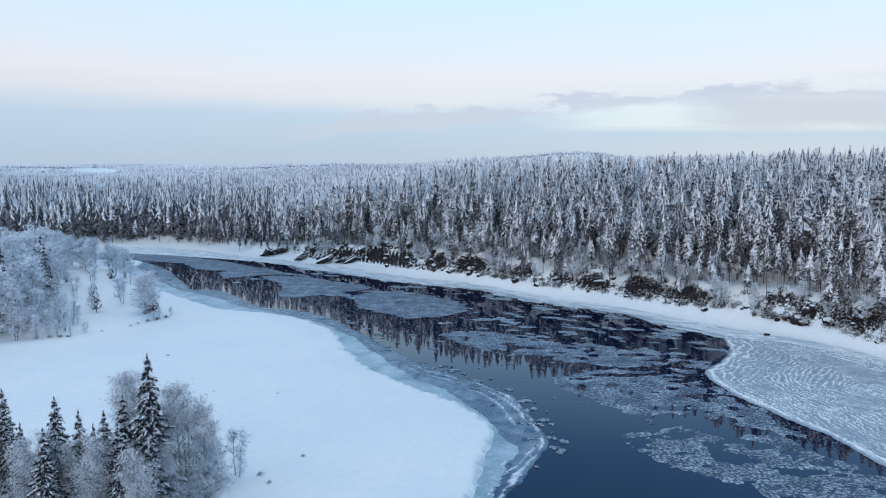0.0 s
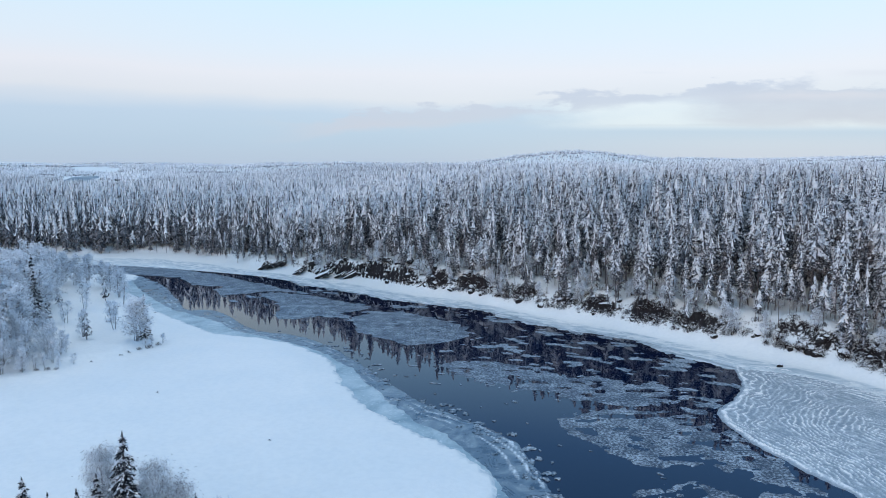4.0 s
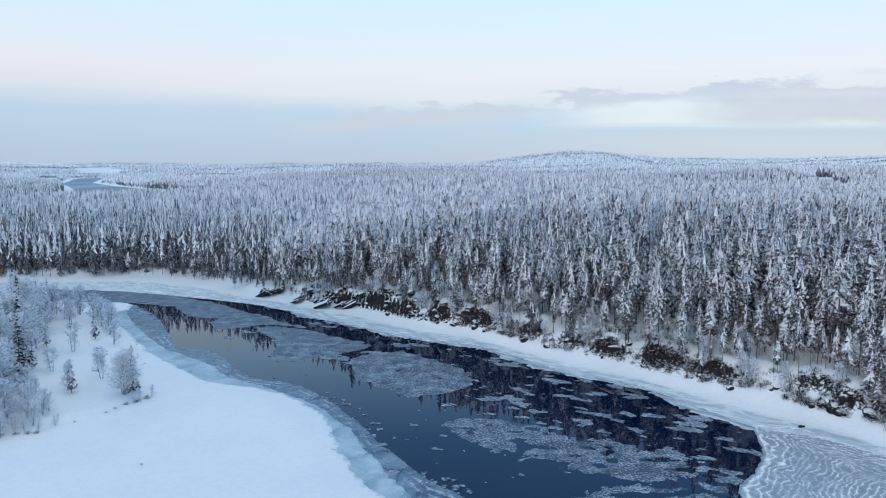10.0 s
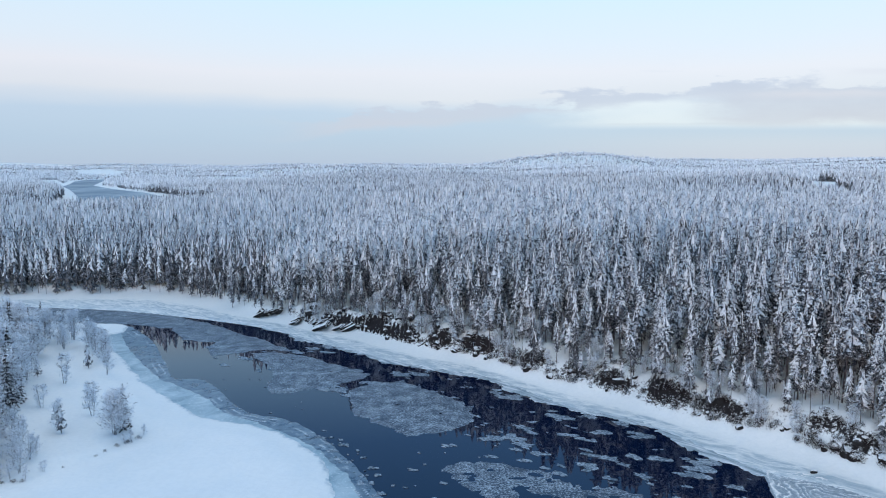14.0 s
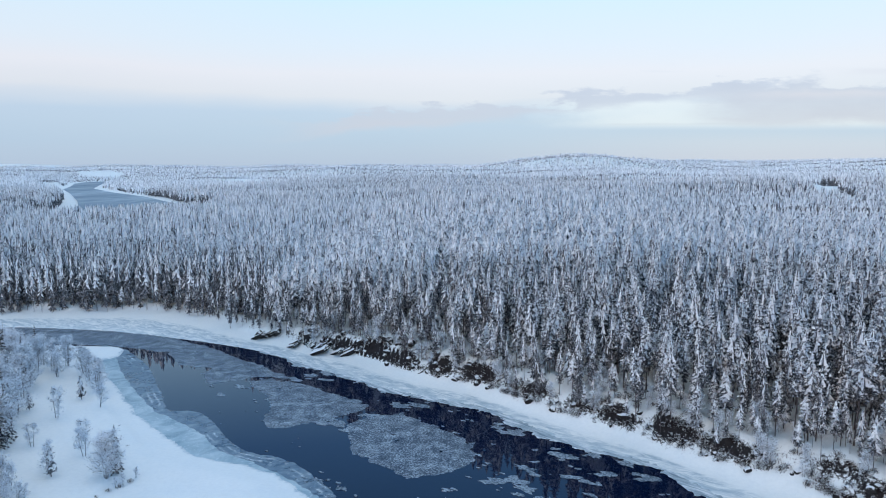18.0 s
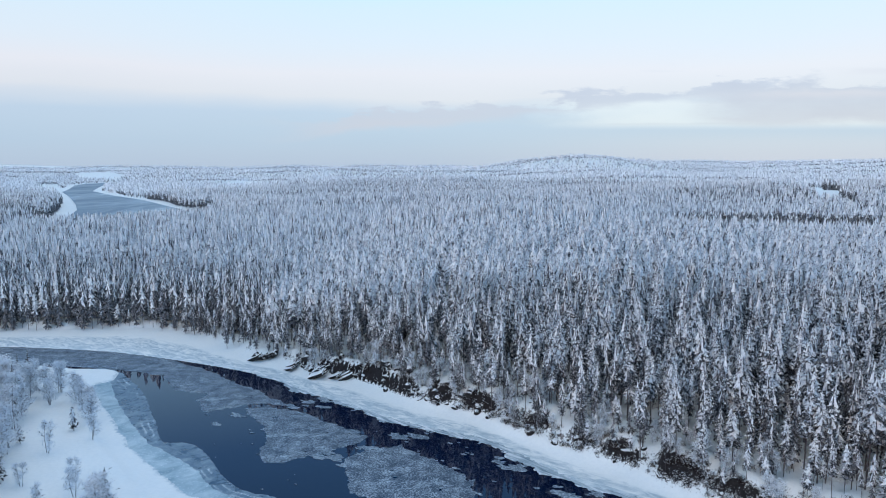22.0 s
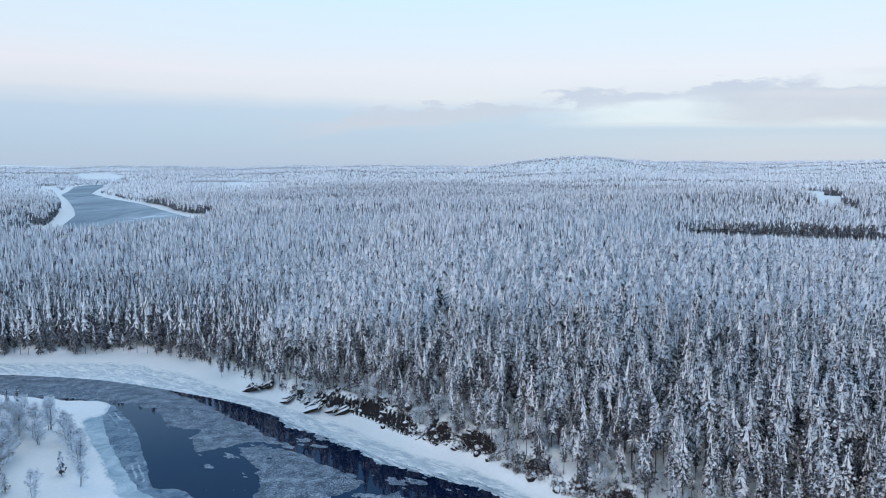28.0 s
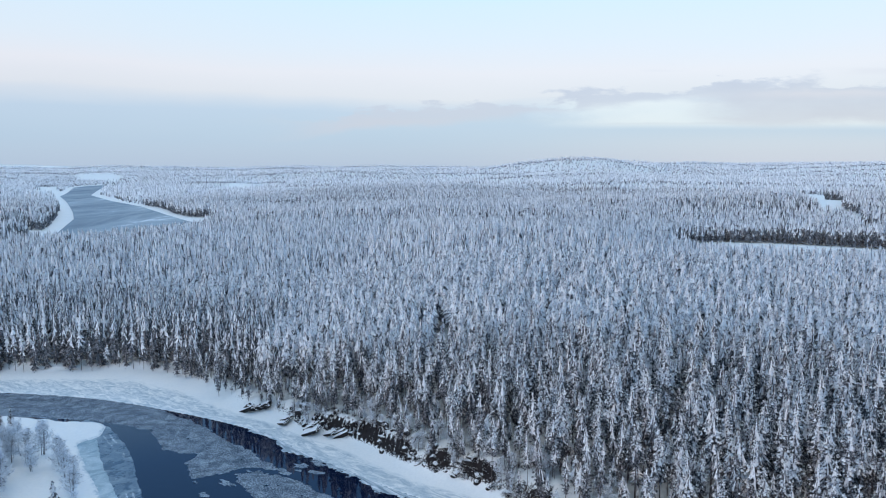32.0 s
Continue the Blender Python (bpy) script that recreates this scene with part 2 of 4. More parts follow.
def make_frost(name, lo, hi, dark=(0.035, 0.036, 0.036), bare=0.0, scale=2.8):
    """Hoar frost and snow on needles or twigs; bare sets how much of the dark sprays shows between."""
    m = Mat(name, 0.75, 0.1)
    g = m.math("ADD", m.math("MULTIPLY", m.island(), 0.6), m.math("MULTIPLY", m.noise(1.6, 4, 0.7), 0.4))
    white = m.ramp(g, [(0.15, lo), (0.75, hi)])
    if not bare:
        m.color(white)
        return m.m
    tuft = m.math("ADD", m.noise(scale, 6, 0.8), m.math("MULTIPLY", m.math("SUBTRACT", m.island(), 0.5), 0.12))
    m.color(m.mix(m.ramp(tuft, [(bare - 0.05, (1, 1, 1)), (bare + 0.05, (0, 0, 0))]), white, dark))
    m.bump(tuft, 0.7, 0.2)
    return m.m


def make_needles(name, lo, hi):
    """Dark needles with rime on them; lo and hi set how much."""
    m = Mat(name, 0.6, 0.2)
    green = m.ramp(m.island(), [(0.0, (0.008, 0.010, 0.013)), (0.6, (0.022, 0.024, 0.030)), (1.0, (0.060, 0.062, 0.072))])
    m.color(m.mix(m.ramp(m.noise(3.2, 6, 0.8), [(lo, (0, 0, 0)), (hi, (1, 1, 1))]), green, (0.56, 0.58, 0.63)))
    return m.m


def make_bark(name, a, b):
    m = Mat(name, 0.85, 0.15)
    m.color(m.ramp(m.noise(2.5, 5, 0.7, (3, 3, 0.5)), [(0.3, a), (0.7, b)]))
    m.bump(m.noise(9, 4), 0.4, 0.03)
    return m.m


def make_rock():
    m = Mat("dark_rock", 0.75, 0.3)
    stone = m.ramp(m.noise(1.4, 7, 0.65), [(0.3, (0.008, 0.007, 0.007)), (0.6, (0.024, 0.022, 0.023)), (0.8, (0.070, 0.066, 0.067))])
    up = m.math("ADD", m.axis("Normal", "Z"), m.math("MULTIPLY", m.math("SUBTRACT", m.noise(1.3, 6, 0.65), 0.5), 0.5))
    m.color(m.mix(m.ramp(up, [(0.56, (0, 0, 0)), (0.68, (1, 1, 1))]), stone, (0.84, 0.87, 0.90)))
    m.bump(m.noise(3.5, 7, 0.7), 0.8, 0.12)
    return m.m


M_GROUND = make_snow_ground()
M_WATER = make_water()
M_SLUSH = make_slush("slush_floe", (0.020, 0.045, 0.080), (0.58, 0.67, 0.75), 0.545, 3.4)
M_PLATE = make_slush("floe_plate", (0.05, 0.09, 0.13), (0.46, 0.54, 0.62), 0.52, 3.0)
M_GREY = make_grey_ice()
M_PALE = make_pale_ice()
M_RIM = make_rim_ice()
M_RIDGE = make_ridged_ice()
M_FROST = make_frost("frosted_needles", (0.70, 0.73, 0.79), (0.93, 0.945, 0.965), (0.05, 0.055, 0.07), bare=0.425, scale=3.0)
M_FROST_TWIG = make_frost("frosted_twigs", (0.62, 0.68, 0.76), (0.88, 0.92, 0.96))
M_SNOWPAD = make_frost("snow_on_branch", (0.62, 0.67, 0.73), (0.88, 0.90, 0.92))
M_NEEDLE = make_needles("pine_needles", 0.49, 0.61)
M_SPRUCE = make_needles("spruce_needles", 0.56, 0.66)
M_PINEBARK = make_bark("pine_bark", (0.035, 0.031, 0.034), (0.14, 0.125, 0.13))
M_BIRCHBARK = make_bark("birch_bark", (0.07, 0.07, 0.075), (0.36, 0.37, 0.39))
M_SCRUB = make_bark("bare_scrub_twig", (0.010, 0.007, 0.008), (0.038, 0.024, 0.023))
M_TWIG = make_bark("birch_twig", (0.03, 0.033, 0.042), (0.11, 0.115, 0.135))
M_ROCK = make_rock()


# ---------------------------------------------------------------- numeric helpers
rng = np.random.default_rng(11)


def hash01(ix, iy, seed):
    n = (ix.astype(np.int64) * 374761393 + iy.astype(np.int64) * 668265263 + seed * 974711) & 0x7FFFFFFF
    n = (n ^ (n >> 13)) * 1274126177 & 0x7FFFFFFF
    return ((n ^ (n >> 16)) & 0xFFFF) / 65535.0


def vnoise(x, y, seed=0):
    ix, iy = np.floor(x), np.floor(y)
    u, v = x - ix, y - iy
    u, v = u * u * (3 - 2 * u), v * v * (3 - 2 * v)
    a, b = hash01(ix, iy, seed), hash01(ix + 1, iy, seed)
    c, d = hash01(ix, iy + 1, seed), hash01(ix + 1, iy + 1, seed)
    return (a + (b - a) * u) * (1 - v) + (c + (d - c) * u) * v


def fbm(x, y, octaves=4, seed=0):
    """Fractal noise about 0, within about -0.5 and 0.5."""
    total, amp, norm = 0.0, 1.0, 0.0
    for k in range(octaves):
        total = total + amp * (vnoise(x * 2**k + 17.3 * k, y * 2**k - 9.1 * k, seed + k) - 0.5)
        norm += amp
        amp *= 0.5
    return total / norm * 1.6


def smooth(t):
    t = np.clip(t, 0, 1)
    return t * t * (3 - 2 * t)


def spline(points, step=3):
    """Catmull-Rom through the control points."""
    p = np.array(points, float)
    q = np.vstack([2 * p[0] - p[1], p, 2 * p[-1] - p[-2]])
    out = []
    for i in range(1, len(q) - 2):
        for s in np.arange(step) / step:
            a, b, c, d = q[i - 1], q[i], q[i + 1], q[i + 2]
            out.append(0.5 * (2 * b + (c - a) * s + (2 * a - 5 * b + 4 * c - d) * s**2 + (3 * b - a - 3 * c + d) * s**3))
    out.append(p[-1])
    return np.array(out)


def signed(poly, x, y):
    """Distance to a closed polygon's edge, positive inside."""
    shape = np.shape(x)
    px, py = np.ravel(x), np.ravel(y)
    best = np.full(px.shape, 1e18)
    inside = np.zeros(px.shape, bool)
    n = len(poly)
    for i in range(n):
        (x0, y0), (x1, y1) = poly[i], poly[(i + 1) % n]
        dx, dy = x1 - x0, y1 - y0
        t = np.clip(((px - x0) * dx + (py - y0) * dy) / (dx * dx + dy * dy + 1e-12), 0, 1)
        best = np.minimum(best, (px - x0 - t * dx) ** 2 + (py - y0 - t * dy) ** 2)
        if y0 != y1:
            inside ^= ((y0 > py) != (y1 > py)) & (px < (x1 - x0) * (py - y0) / (y1 - y0) + x0)
    return np.where(inside, 1, -1).reshape(shape) * np.sqrt(best).reshape(shape)


def mesh_of(name, verts, tris, mats, index=None, flat=True):
    """A mesh from arrays of corners and of triangles or quads."""
    verts, tris = np.asarray(verts, np.float32), np.asarray(tris, np.int32)
    me = bpy.data.meshes.new(name)
    k = tris.shape[1]
    me.vertices.add(len(verts))
    me.vertices.foreach_set("co", verts.ravel())
    me.loops.add(tris.size)
    me.loops.foreach_set("vertex_index", tris.ravel())
    me.polygons.add(len(tris))
    me.polygons.foreach_set("loop_start", np.arange(0, tris.size, k, dtype=np.int32))
    for m in mats:
        me.materials.append(m)
    if index is not None:
        me.polygons.foreach_set("material_index", np.asarray(index, np.int32))
    me.polygons.foreach_set("use_smooth", np.full(len(tris), not flat))
    me.update(calc_edges=True)
    return me


def child(name, mesh, parent, label=""):
    ob = new(name, mesh)
    ob.parent = parent
    return tagged(ob, label) if label else ob


# ---------------------------------------------------------------- plan of the river
BANK = spline([(-420, 190), (-200, 207), (-160, 213), (-130, 217), (-110, 220), (-91, 221), (-74, 215), (-57, 199), (-47, 189),
               (-37, 182.5), (-30, 176.5), (-23, 173), (-16, 167.5), (-9.5, 160.5), (-3, 155), (3, 151), (8, 147.5), (12.5, 141), (17.5, 136),
               (23, 130), (29, 125), (34.5, 118.5), (39, 113.5), (44, 108.8), (48.5, 104.5), (52.5, 99.5), (55.8, 93), (58.5, 87), (62.5, 77),
               (68, 58), (82, 28), (105, -10), (160, -60)])
EDGE = spline([(-420, 176), (-200, 193), (-160, 201), (-123, 203.5), (-106, 202), (-89, 198.6), (-71.4, 192.2), (-54.2, 184.4), (-42.6, 177.8),
               (-37, 173.5), (-28, 164.5), (-19.5, 157.8), (-11.6, 151), (-4.6, 146), (1, 143), (7.5, 139.5), (12, 134.5), (17, 127.5),
               (22, 121.5), (26, 119), (31, 115.5), (35, 109), (39.3, 101.7), (43, 97), (48, 94.3), (52, 89.5), (55, 83), (59.5, 72),
               (66, 55), (80, 25), (102, -14), (155, -65)])
INNER = spline([(-420, 165), (-200, 183), (-130, 186), (-108, 185.6), (-90, 182), (-79, 180.5), (-76.5, 174), (-79, 169.5), (-74, 161.5), (-70, 156), (-63.8, 147.6),
                (-55.8, 136.2), (-50.8, 130.5), (-43.9, 122.8), (-37.5, 116.6), (-29, 113.3), (-22, 108.5), (-16.5, 101), (-13.4, 91.5),
                (-9.3, 82), (-4.8, 76), (-0.9, 71.1), (1.6, 68.2), (3.7, 65), (4.4, 61.4), (3.6, 57.5), (2.6, 52), (1.5, 46), (0, 30), (-2, 0), (-4, -60), (0, -300)])
OUTER = [(-84, 184), (-76, 179), (-68, 169), (-64, 163.5), (-57, 151), (-53, 143.5), (-49.8, 137.9), (-45, 137.3), (-39.8, 132.4), (-35.3, 125), (-29.7, 119),
         (-24, 116.8), (-20, 112.7), (-15.6, 107), (-11.3, 100.1), (-5.6, 89.2), (-1.1, 82.4), (2, 79), (5.4, 75), (8, 70.7), (9.2, 65.8), (9.6, 61.5),
         (9.8, 58.6), (8.4, 55.2), (6.3, 51.3), (4.7, 47), (3, 38)]
RAISED = spline([(-420, 160), (-130, 178), (-100, 172), (-88, 168), (-78, 161.5), (-70, 152), (-63, 142), (-56, 132), (-49, 124), (-44.2, 116), (-43.2, 111),
                 (-44.5, 105.5), (-45.5, 99.5), (-49, 96.5), (-51, 93), (-55, 91.5), (-62, 88), (-80, 82), (-140, 70), (-420, 50)])
FOREST_P = np.vstack([BANK, [(400, -400), (9000, -400), (9000, 9000), (-9000, 9000), (-9000, 190)]])
SHORE_P = np.vstack([EDGE, [(400, -420), (9000, -420), (9000, 9000), (-9000, 9000), (-9000, 170)]])
FIELD_P = np.vstack([INNER, [(0, -9000), (-9000, -9000), (-9000, 165)]])
RAISED_P = np.vstack([RAISED, [(-9000, 50), (-9000, 160)]])
BEND = [(-230, 640), (-235, 703), (-261, 731), (-323, 828), (-419, 983), (-534, 1135), (-673, 1344), (-770, 1560), (-840, 1720), (-890, 1890), (-900, 2080), (-975, 2080), (-985, 1930), (-945, 1790),
        (-870, 1640), (-790, 1480), (-704, 1294), (-585, 1098), (-451, 865), (-393, 758), (-321, 595), (-306, 520), (-280, 478), (-238, 480), (-212, 530), (-215, 600)]
TARN = spline([(150, 495), (190, 515), (230, 511), (270, 486), (294, 462), (276, 400), (235, 368), (175, 366), (142, 410), (150, 495)])[:-1]
CREEK = [(322, 545), (350, 640), (366, 700), (380, 760), (398, 813), (470, 930), (545, 1050), (580, 1050), (505, 900), (440, 815), (406, 750), (388, 690), (368, 620), (352, 545)]
BOG_W = [(-572, 1631), (-585, 1866), (-566, 1982), (-451, 1850), (-439, 1558), (-514, 1593)]
BOG_N = [(71, 1540), (191, 1550), (214, 1795), (80, 1788)]
BOG_E = [(134, 1190), (216, 1195), (225, 1235), (140, 1230)]
REACH = [(-1393, 2674), (-1240, 2686), (-999, 2169), (-1123, 2161)]
SPIT = [(-985, 1769), (-790, 1480), (-720, 1330), (-770, 1350), (-870, 1500), (-1000, 1720)]


def gauss(x, y, cx, cy, sx, sy):
    return np.exp(-((x - cx) / sx) ** 2 - ((y - cy) / sy) ** 2)


def height(x, y):
    """Height of the ground."""
    bank, edge, field, raised = (signed(p, x, y) for p in (FOREST_P, SHORE_P, FIELD_P, RAISED_P))
    field = field + 0.9 * fbm(x * 0.42, y * 0.42, 3, 27) * np.exp(-np.abs(field) / 3.0)
    d = np.hypot(x, y)
    right = smooth((x + 60) / 90)
    foot = 0.8 + 0.6 * right
    # frozen shelf between the water's edge and the foot of the bank
    ratio = np.clip(edge / np.maximum(edge - bank, 0.5), 0, 1)
    shelf = 0.14 + foot * ratio ** (4.0 - 0.4 * right) + 0.10 * fbm(x * 0.5, y * 0.5, 4, 5) * np.clip(edge, 0, 1)
    # the bank, the plateau behind it and the far country
    cliff = smooth((x + 38) / 6) * smooth((14 - x) / 8) * (y > 120)
    lump = 1 + 2.2 * fbm(x * 0.3, y * 0.3, 3, 21) * np.exp(-np.maximum(bank, 0) / 5.0)
    scarp = (1.6 + 1.3 * right + 0.7 * cliff) * smooth(bank / ((4.2 - 3.4 * fbm(x * 0.07, y * 0.07, 2, 23)) * (1 - 0.5 * cliff))) * np.clip(lump, 0.3, 1.8)
    plateau = (3.0 + 7.0 * right) * (1 - np.exp(-np.maximum(bank, 0) / 55.0))
    crest = 250 + 150 * smooth((x / np.maximum(y, 1.0) + 0.55) / 0.5) * (1 - 0.75 * smooth((x / np.maximum(y, 1.0) - 0.12) / 0.2))
    fade = smooth((d - crest) / 120)
    far = 4.0 + 0.0085 * np.maximum(d - 700, 0) + 20 * fbm(x * 0.0022, y * 0.0030, 3, 40) * smooth((d - 430) / 500) * (1 - 0.9 * gauss(x, y, 220, 440, 150, 130))
    far = far + 50 * gauss(x, y, 560, 2850, 330, 420) + 16 * gauss(x, y, 60, 2700, 650, 500) + 32 * smooth((x - 300) / 1300) * smooth((d - 1900) / 1300)
    far = far - 2.0 + 20 * fbm(x * 0.0021 + 3.1, y * 0.0062, 2, 46) * smooth((d - 520) / 300) * (1 - 0.9 * gauss(x, y, 220, 440, 150, 130))
    far = far + 9 * gauss(x, y, -1350, 4500, 260, 300) + 7 * gauss(x, y, -2050, 4500, 330, 300) + 8 * gauss(x, y, -2950, 4400, 260, 300)
    far = far - 3.4 * gauss(x, y, -440, 960, 300, 520)
    far = np.maximum(far, 2.4)
    wood = foot + scarp + plateau * (1 - fade) + (far - foot) * fade + 0.5 * fbm(x * 0.2, y * 0.2, 3, 8) * np.clip(bank / 4, 0, 1)
    near_bend = -signed(BEND, x, y)
    wood = np.where(y > 300, np.minimum(wood, 2.2 + 0.06 * np.maximum(near_bend - 12, 0)), wood)
    z_right = np.where(bank > 0, wood + 0.14, np.where(edge > 0, shelf, 0.14 - 1.7 * smooth(-edge / 3.0)))
    snow = 0.32 + 0.50 * smooth(field / 5) + 0.10 * fbm(x * 0.15, y * 0.15, 4, 3) * np.clip(field / 3, 0, 1)
    rise = 0.75 * smooth(raised / 1.6) + 2.2 * smooth(raised / 45) + 0.35 * fbm(x * 0.12, y * 0.12, 3, 9) * np.clip(raised / 4, 0, 1)
    back = 0.6 * smooth((field - 16) / 14) + 0.03 * np.maximum(-y, 0) ** 0.9 * (field > 0)
    z_left = np.where(field > 0, snow + np.where(raised > 0, rise, 0) + np.minimum(back, 30), 0.32 - 1.9 * smooth(-field / 3.6))
    return np.maximum(np.maximum(z_right, z_left), -1.5)


def axis_lines(lo, hi, step, far_lo, far_hi, growth):
    mid = list(np.arange(lo, hi, step))
    s, v = step, hi
    while v < far_hi:
        mid.append(v)
        s *= growth
        v += s
    mid.append(far_hi)
    s, v = step, lo
    low = []
    while True:
        s *= growth
        v -= s
        if v < far_lo:
            break
        low.append(v)
    return np.array([far_lo] + low[::-1] + mid)


def grid_mesh(name, xs, ys, z, mat, flat=False):
    gx, gy = np.meshgrid(xs, ys)
    n, m = len(ys), len(xs)
    idx = np.arange(n * m).reshape(n, m)
    quads = np.stack([idx[:-1, :-1], idx[:-1, 1:], idx[1:, 1:], idx[1:, :-1]], -1).reshape(-1, 4)
    return mesh_of(name, np.stack([gx, gy, z], -1).reshape(-1, 3), quads, [mat], None, flat)


gxs = axis_lines(-138, 76, 0.95, -4950, 4950, 1.06)
gys = axis_lines(34, 226, 0.9, -4950, 4950, 1.06)
GX, GY = np.meshgrid(gxs, gys)
tagged(new("ground", grid_mesh("ground", gxs, gys, height(GX, GY), M_GROUND)),
       "snow-covered river banks and forest floor with bare peat scarps", "ground", kind="structure")
wv = [(-430, -400, 0), (200, -400, 0), (200, 260, 0), (-430, 260, 0)]
tagged(new("water", mesh_of("water", wv, [(0, 1, 2, 3)], [M_WATER])), "dark blue open river water, nearly still", "water", kind="structure")


def flat_poly(name, poly, z, mat):
    bm = bmesh.new()
    f = bm.faces.new([bm.verts.new((x, y, z)) for x, y in poly])
    bmesh.ops.triangulate(bm, faces=[f])
    me = bpy.data.meshes.new(name)
    bm.to_mesh(me)
    bm.free()
    me.materials.append(mat)
    return me


m_far = Mat("far_river_ice", 0.6, 0.15)
m_far.color(m_far.ramp(m_far.noise(0.022, 8, 0.65, (0.7, 0.2, 1, 0), 0.6), [(0.36, (0.16, 0.22, 0.28)), (0.50, (0.27, 0.34, 0.40)), (0.60, (0.36, 0.44, 0.50)), (0.66, (0.66, 0.72, 0.77))]))
bend_line = BEND
tagged(new("frozen_bend", flat_poly("frozen_bend", bend_line, 3.0, m_far.m)), "far frozen river bend with grey wind-swept ice", "river ice", kind="structure")


# ---------------------------------------------------------------- sheets of ice
def ice_sheet(poly, step, rag, lift, seed, mat, rough=0.05, ridges=None, hole=0.0):
    """A sheet whose ragged rim dips under the water; the part below the surface is cut off."""
    p = np.array(poly, float)
    xs = np.arange(p[:, 0].min() - 2, p[:, 0].max() + 2, step)
    ys = np.arange(p[:, 1].min() - 2, p[:, 1].max() + 2, step)
    gx, gy = np.meshgrid(xs, ys)
    sd = signed(p, gx, gy) + rag * fbm(gx * 0.35, gy * 0.35, 5, seed) + 0.5 * rag * fbm(gx * 1.4, gy * 1.4, 3, seed + 7)
    z = np.clip(sd * 0.25, -0.3, lift) + rough * fbm(gx * 1.1, gy * 1.1, 4, seed + 3)
    if hole:
        z = z - hole * np.clip(fbm(gx * 0.5, gy * 0.8, 5, seed + 13) - 0.1, 0, 1)
    if ridges is not None:
        z = z + np.where(sd > 0.3, ridges(gx, gy), 0)
    n, m = gx.shape
    idx = np.arange(n * m).reshape(n, m)
    quads = np.stack([idx[:-1, :-1], idx[:-1, 1:], idx[1:, 1:], idx[1:, :-1]], -1).reshape(-1, 4)
    quads = quads[z.ravel()[quads].max(1) > -0.02]
    used, inv = np.unique(quads, return_inverse=True)
    return mesh_of("ice_sheet", np.stack([gx, gy, z], -1).reshape(-1, 3)[used], inv.reshape(-1, 4), [mat], None, False)


grey_poly = np.vstack([spline(OUTER), [(-6, 40), (-4, 60), (-10, 70), (-20, 90), (-26, 104), (-45, 116), (-62, 134), (-76, 155), (-84, 168), (-86, 178)]])


def shore_lines(x, y):
    """Thin white lines of crushed ice running round the rim of the shore ice."""
    sd = signed(grey_poly, x, y) + 0.35 * fbm(x * 0.5, y * 0.5, 3, 91)
    w = sd + 0.9 * fbm(x * 0.12, y * 0.12, 3, 92)
    keep = smooth((fbm(x * 0.25, y * 0.25, 4, 93) + 0.12) * 3.0)
    rim_line = 0.10 * smooth(1 - np.abs(sd - 0.45) / 0.34) * smooth((80 - y) / 8) * np.clip(0.75 + 1.2 * fbm(x * 1.1, y * 1.1, 3, 95), 0.2, 1.2)
    return rim_line + 0.12 * (1 - np.abs(np.sin(w * math.pi / 1.15))) ** 3 * keep * smooth((4.5 - sd) / 2.5) + 0.05 * np.clip(fbm(x * 1.5, y * 1.5, 4, 94), 0, 1)


tagged(new("shore_ice", ice_sheet(grey_poly, 0.25, 0.5, 0.03, 31, M_GREY, 0.03, shore_lines)), "dark grey-blue shore ice with white curved lines round its rim", "ice", kind="structure")
inner_band = spline([(-76, 173.5), (-70, 163), (-63.5, 153), (-56.5, 143), (-51, 136.5), (-45, 131.5), (-40, 127), (-34, 119.5), (-26, 113.6), (-18.6, 107), (-13, 99), (-8.2, 89), (-4.8, 82), (-1.9, 76.8), (1.5, 72.4), (4.2, 66.9), (5.5, 62.5), (6.5, 59.5), (7.0, 56.4), (5.9, 53.7), (4.9, 50.7), (3.6, 46)])
pale_poly = np.vstack([inner_band, [(-4, 46), (-3, 60), (-8, 70), (-16, 84), (-22, 100), (-32, 112), (-47, 122), (-60, 138), (-72, 154), (-80, 168)]])
tagged(new("pale_shore_ice", ice_sheet(pale_poly, 0.3, 0.7, 0.10, 37, M_PALE, 0.03)), "smooth pale blue shore ice along the snowy spit", "ice", kind="structure")


rim = EDGE[(EDGE[:, 0] > -45) & (EDGE[:, 0] < 44)]
step_dir = np.gradient(rim, axis=0)
step_dir /= np.linalg.norm(step_dir, axis=1)[:, None]
out_dir = np.stack([step_dir[:, 1], -step_dir[:, 0]], 1)
reach_out = (1.1 + 2.2 * np.clip(fbm(rim[:, 0] * 0.12, rim[:, 1] * 0.12, 3, 55) + 0.15, 0, 1))[:, None]
rim_poly = np.vstack([rim + out_dir * reach_out, (rim - out_dir * 3.0)[::-1]])
tagged(new("shelf_rim_ice", ice_sheet(rim_poly, 0.35, 1.8, 0.07, 57, M_RIM, 0.06)), "streaked blue-grey ice rim along the white bank shelf", "ice", kind="structure")


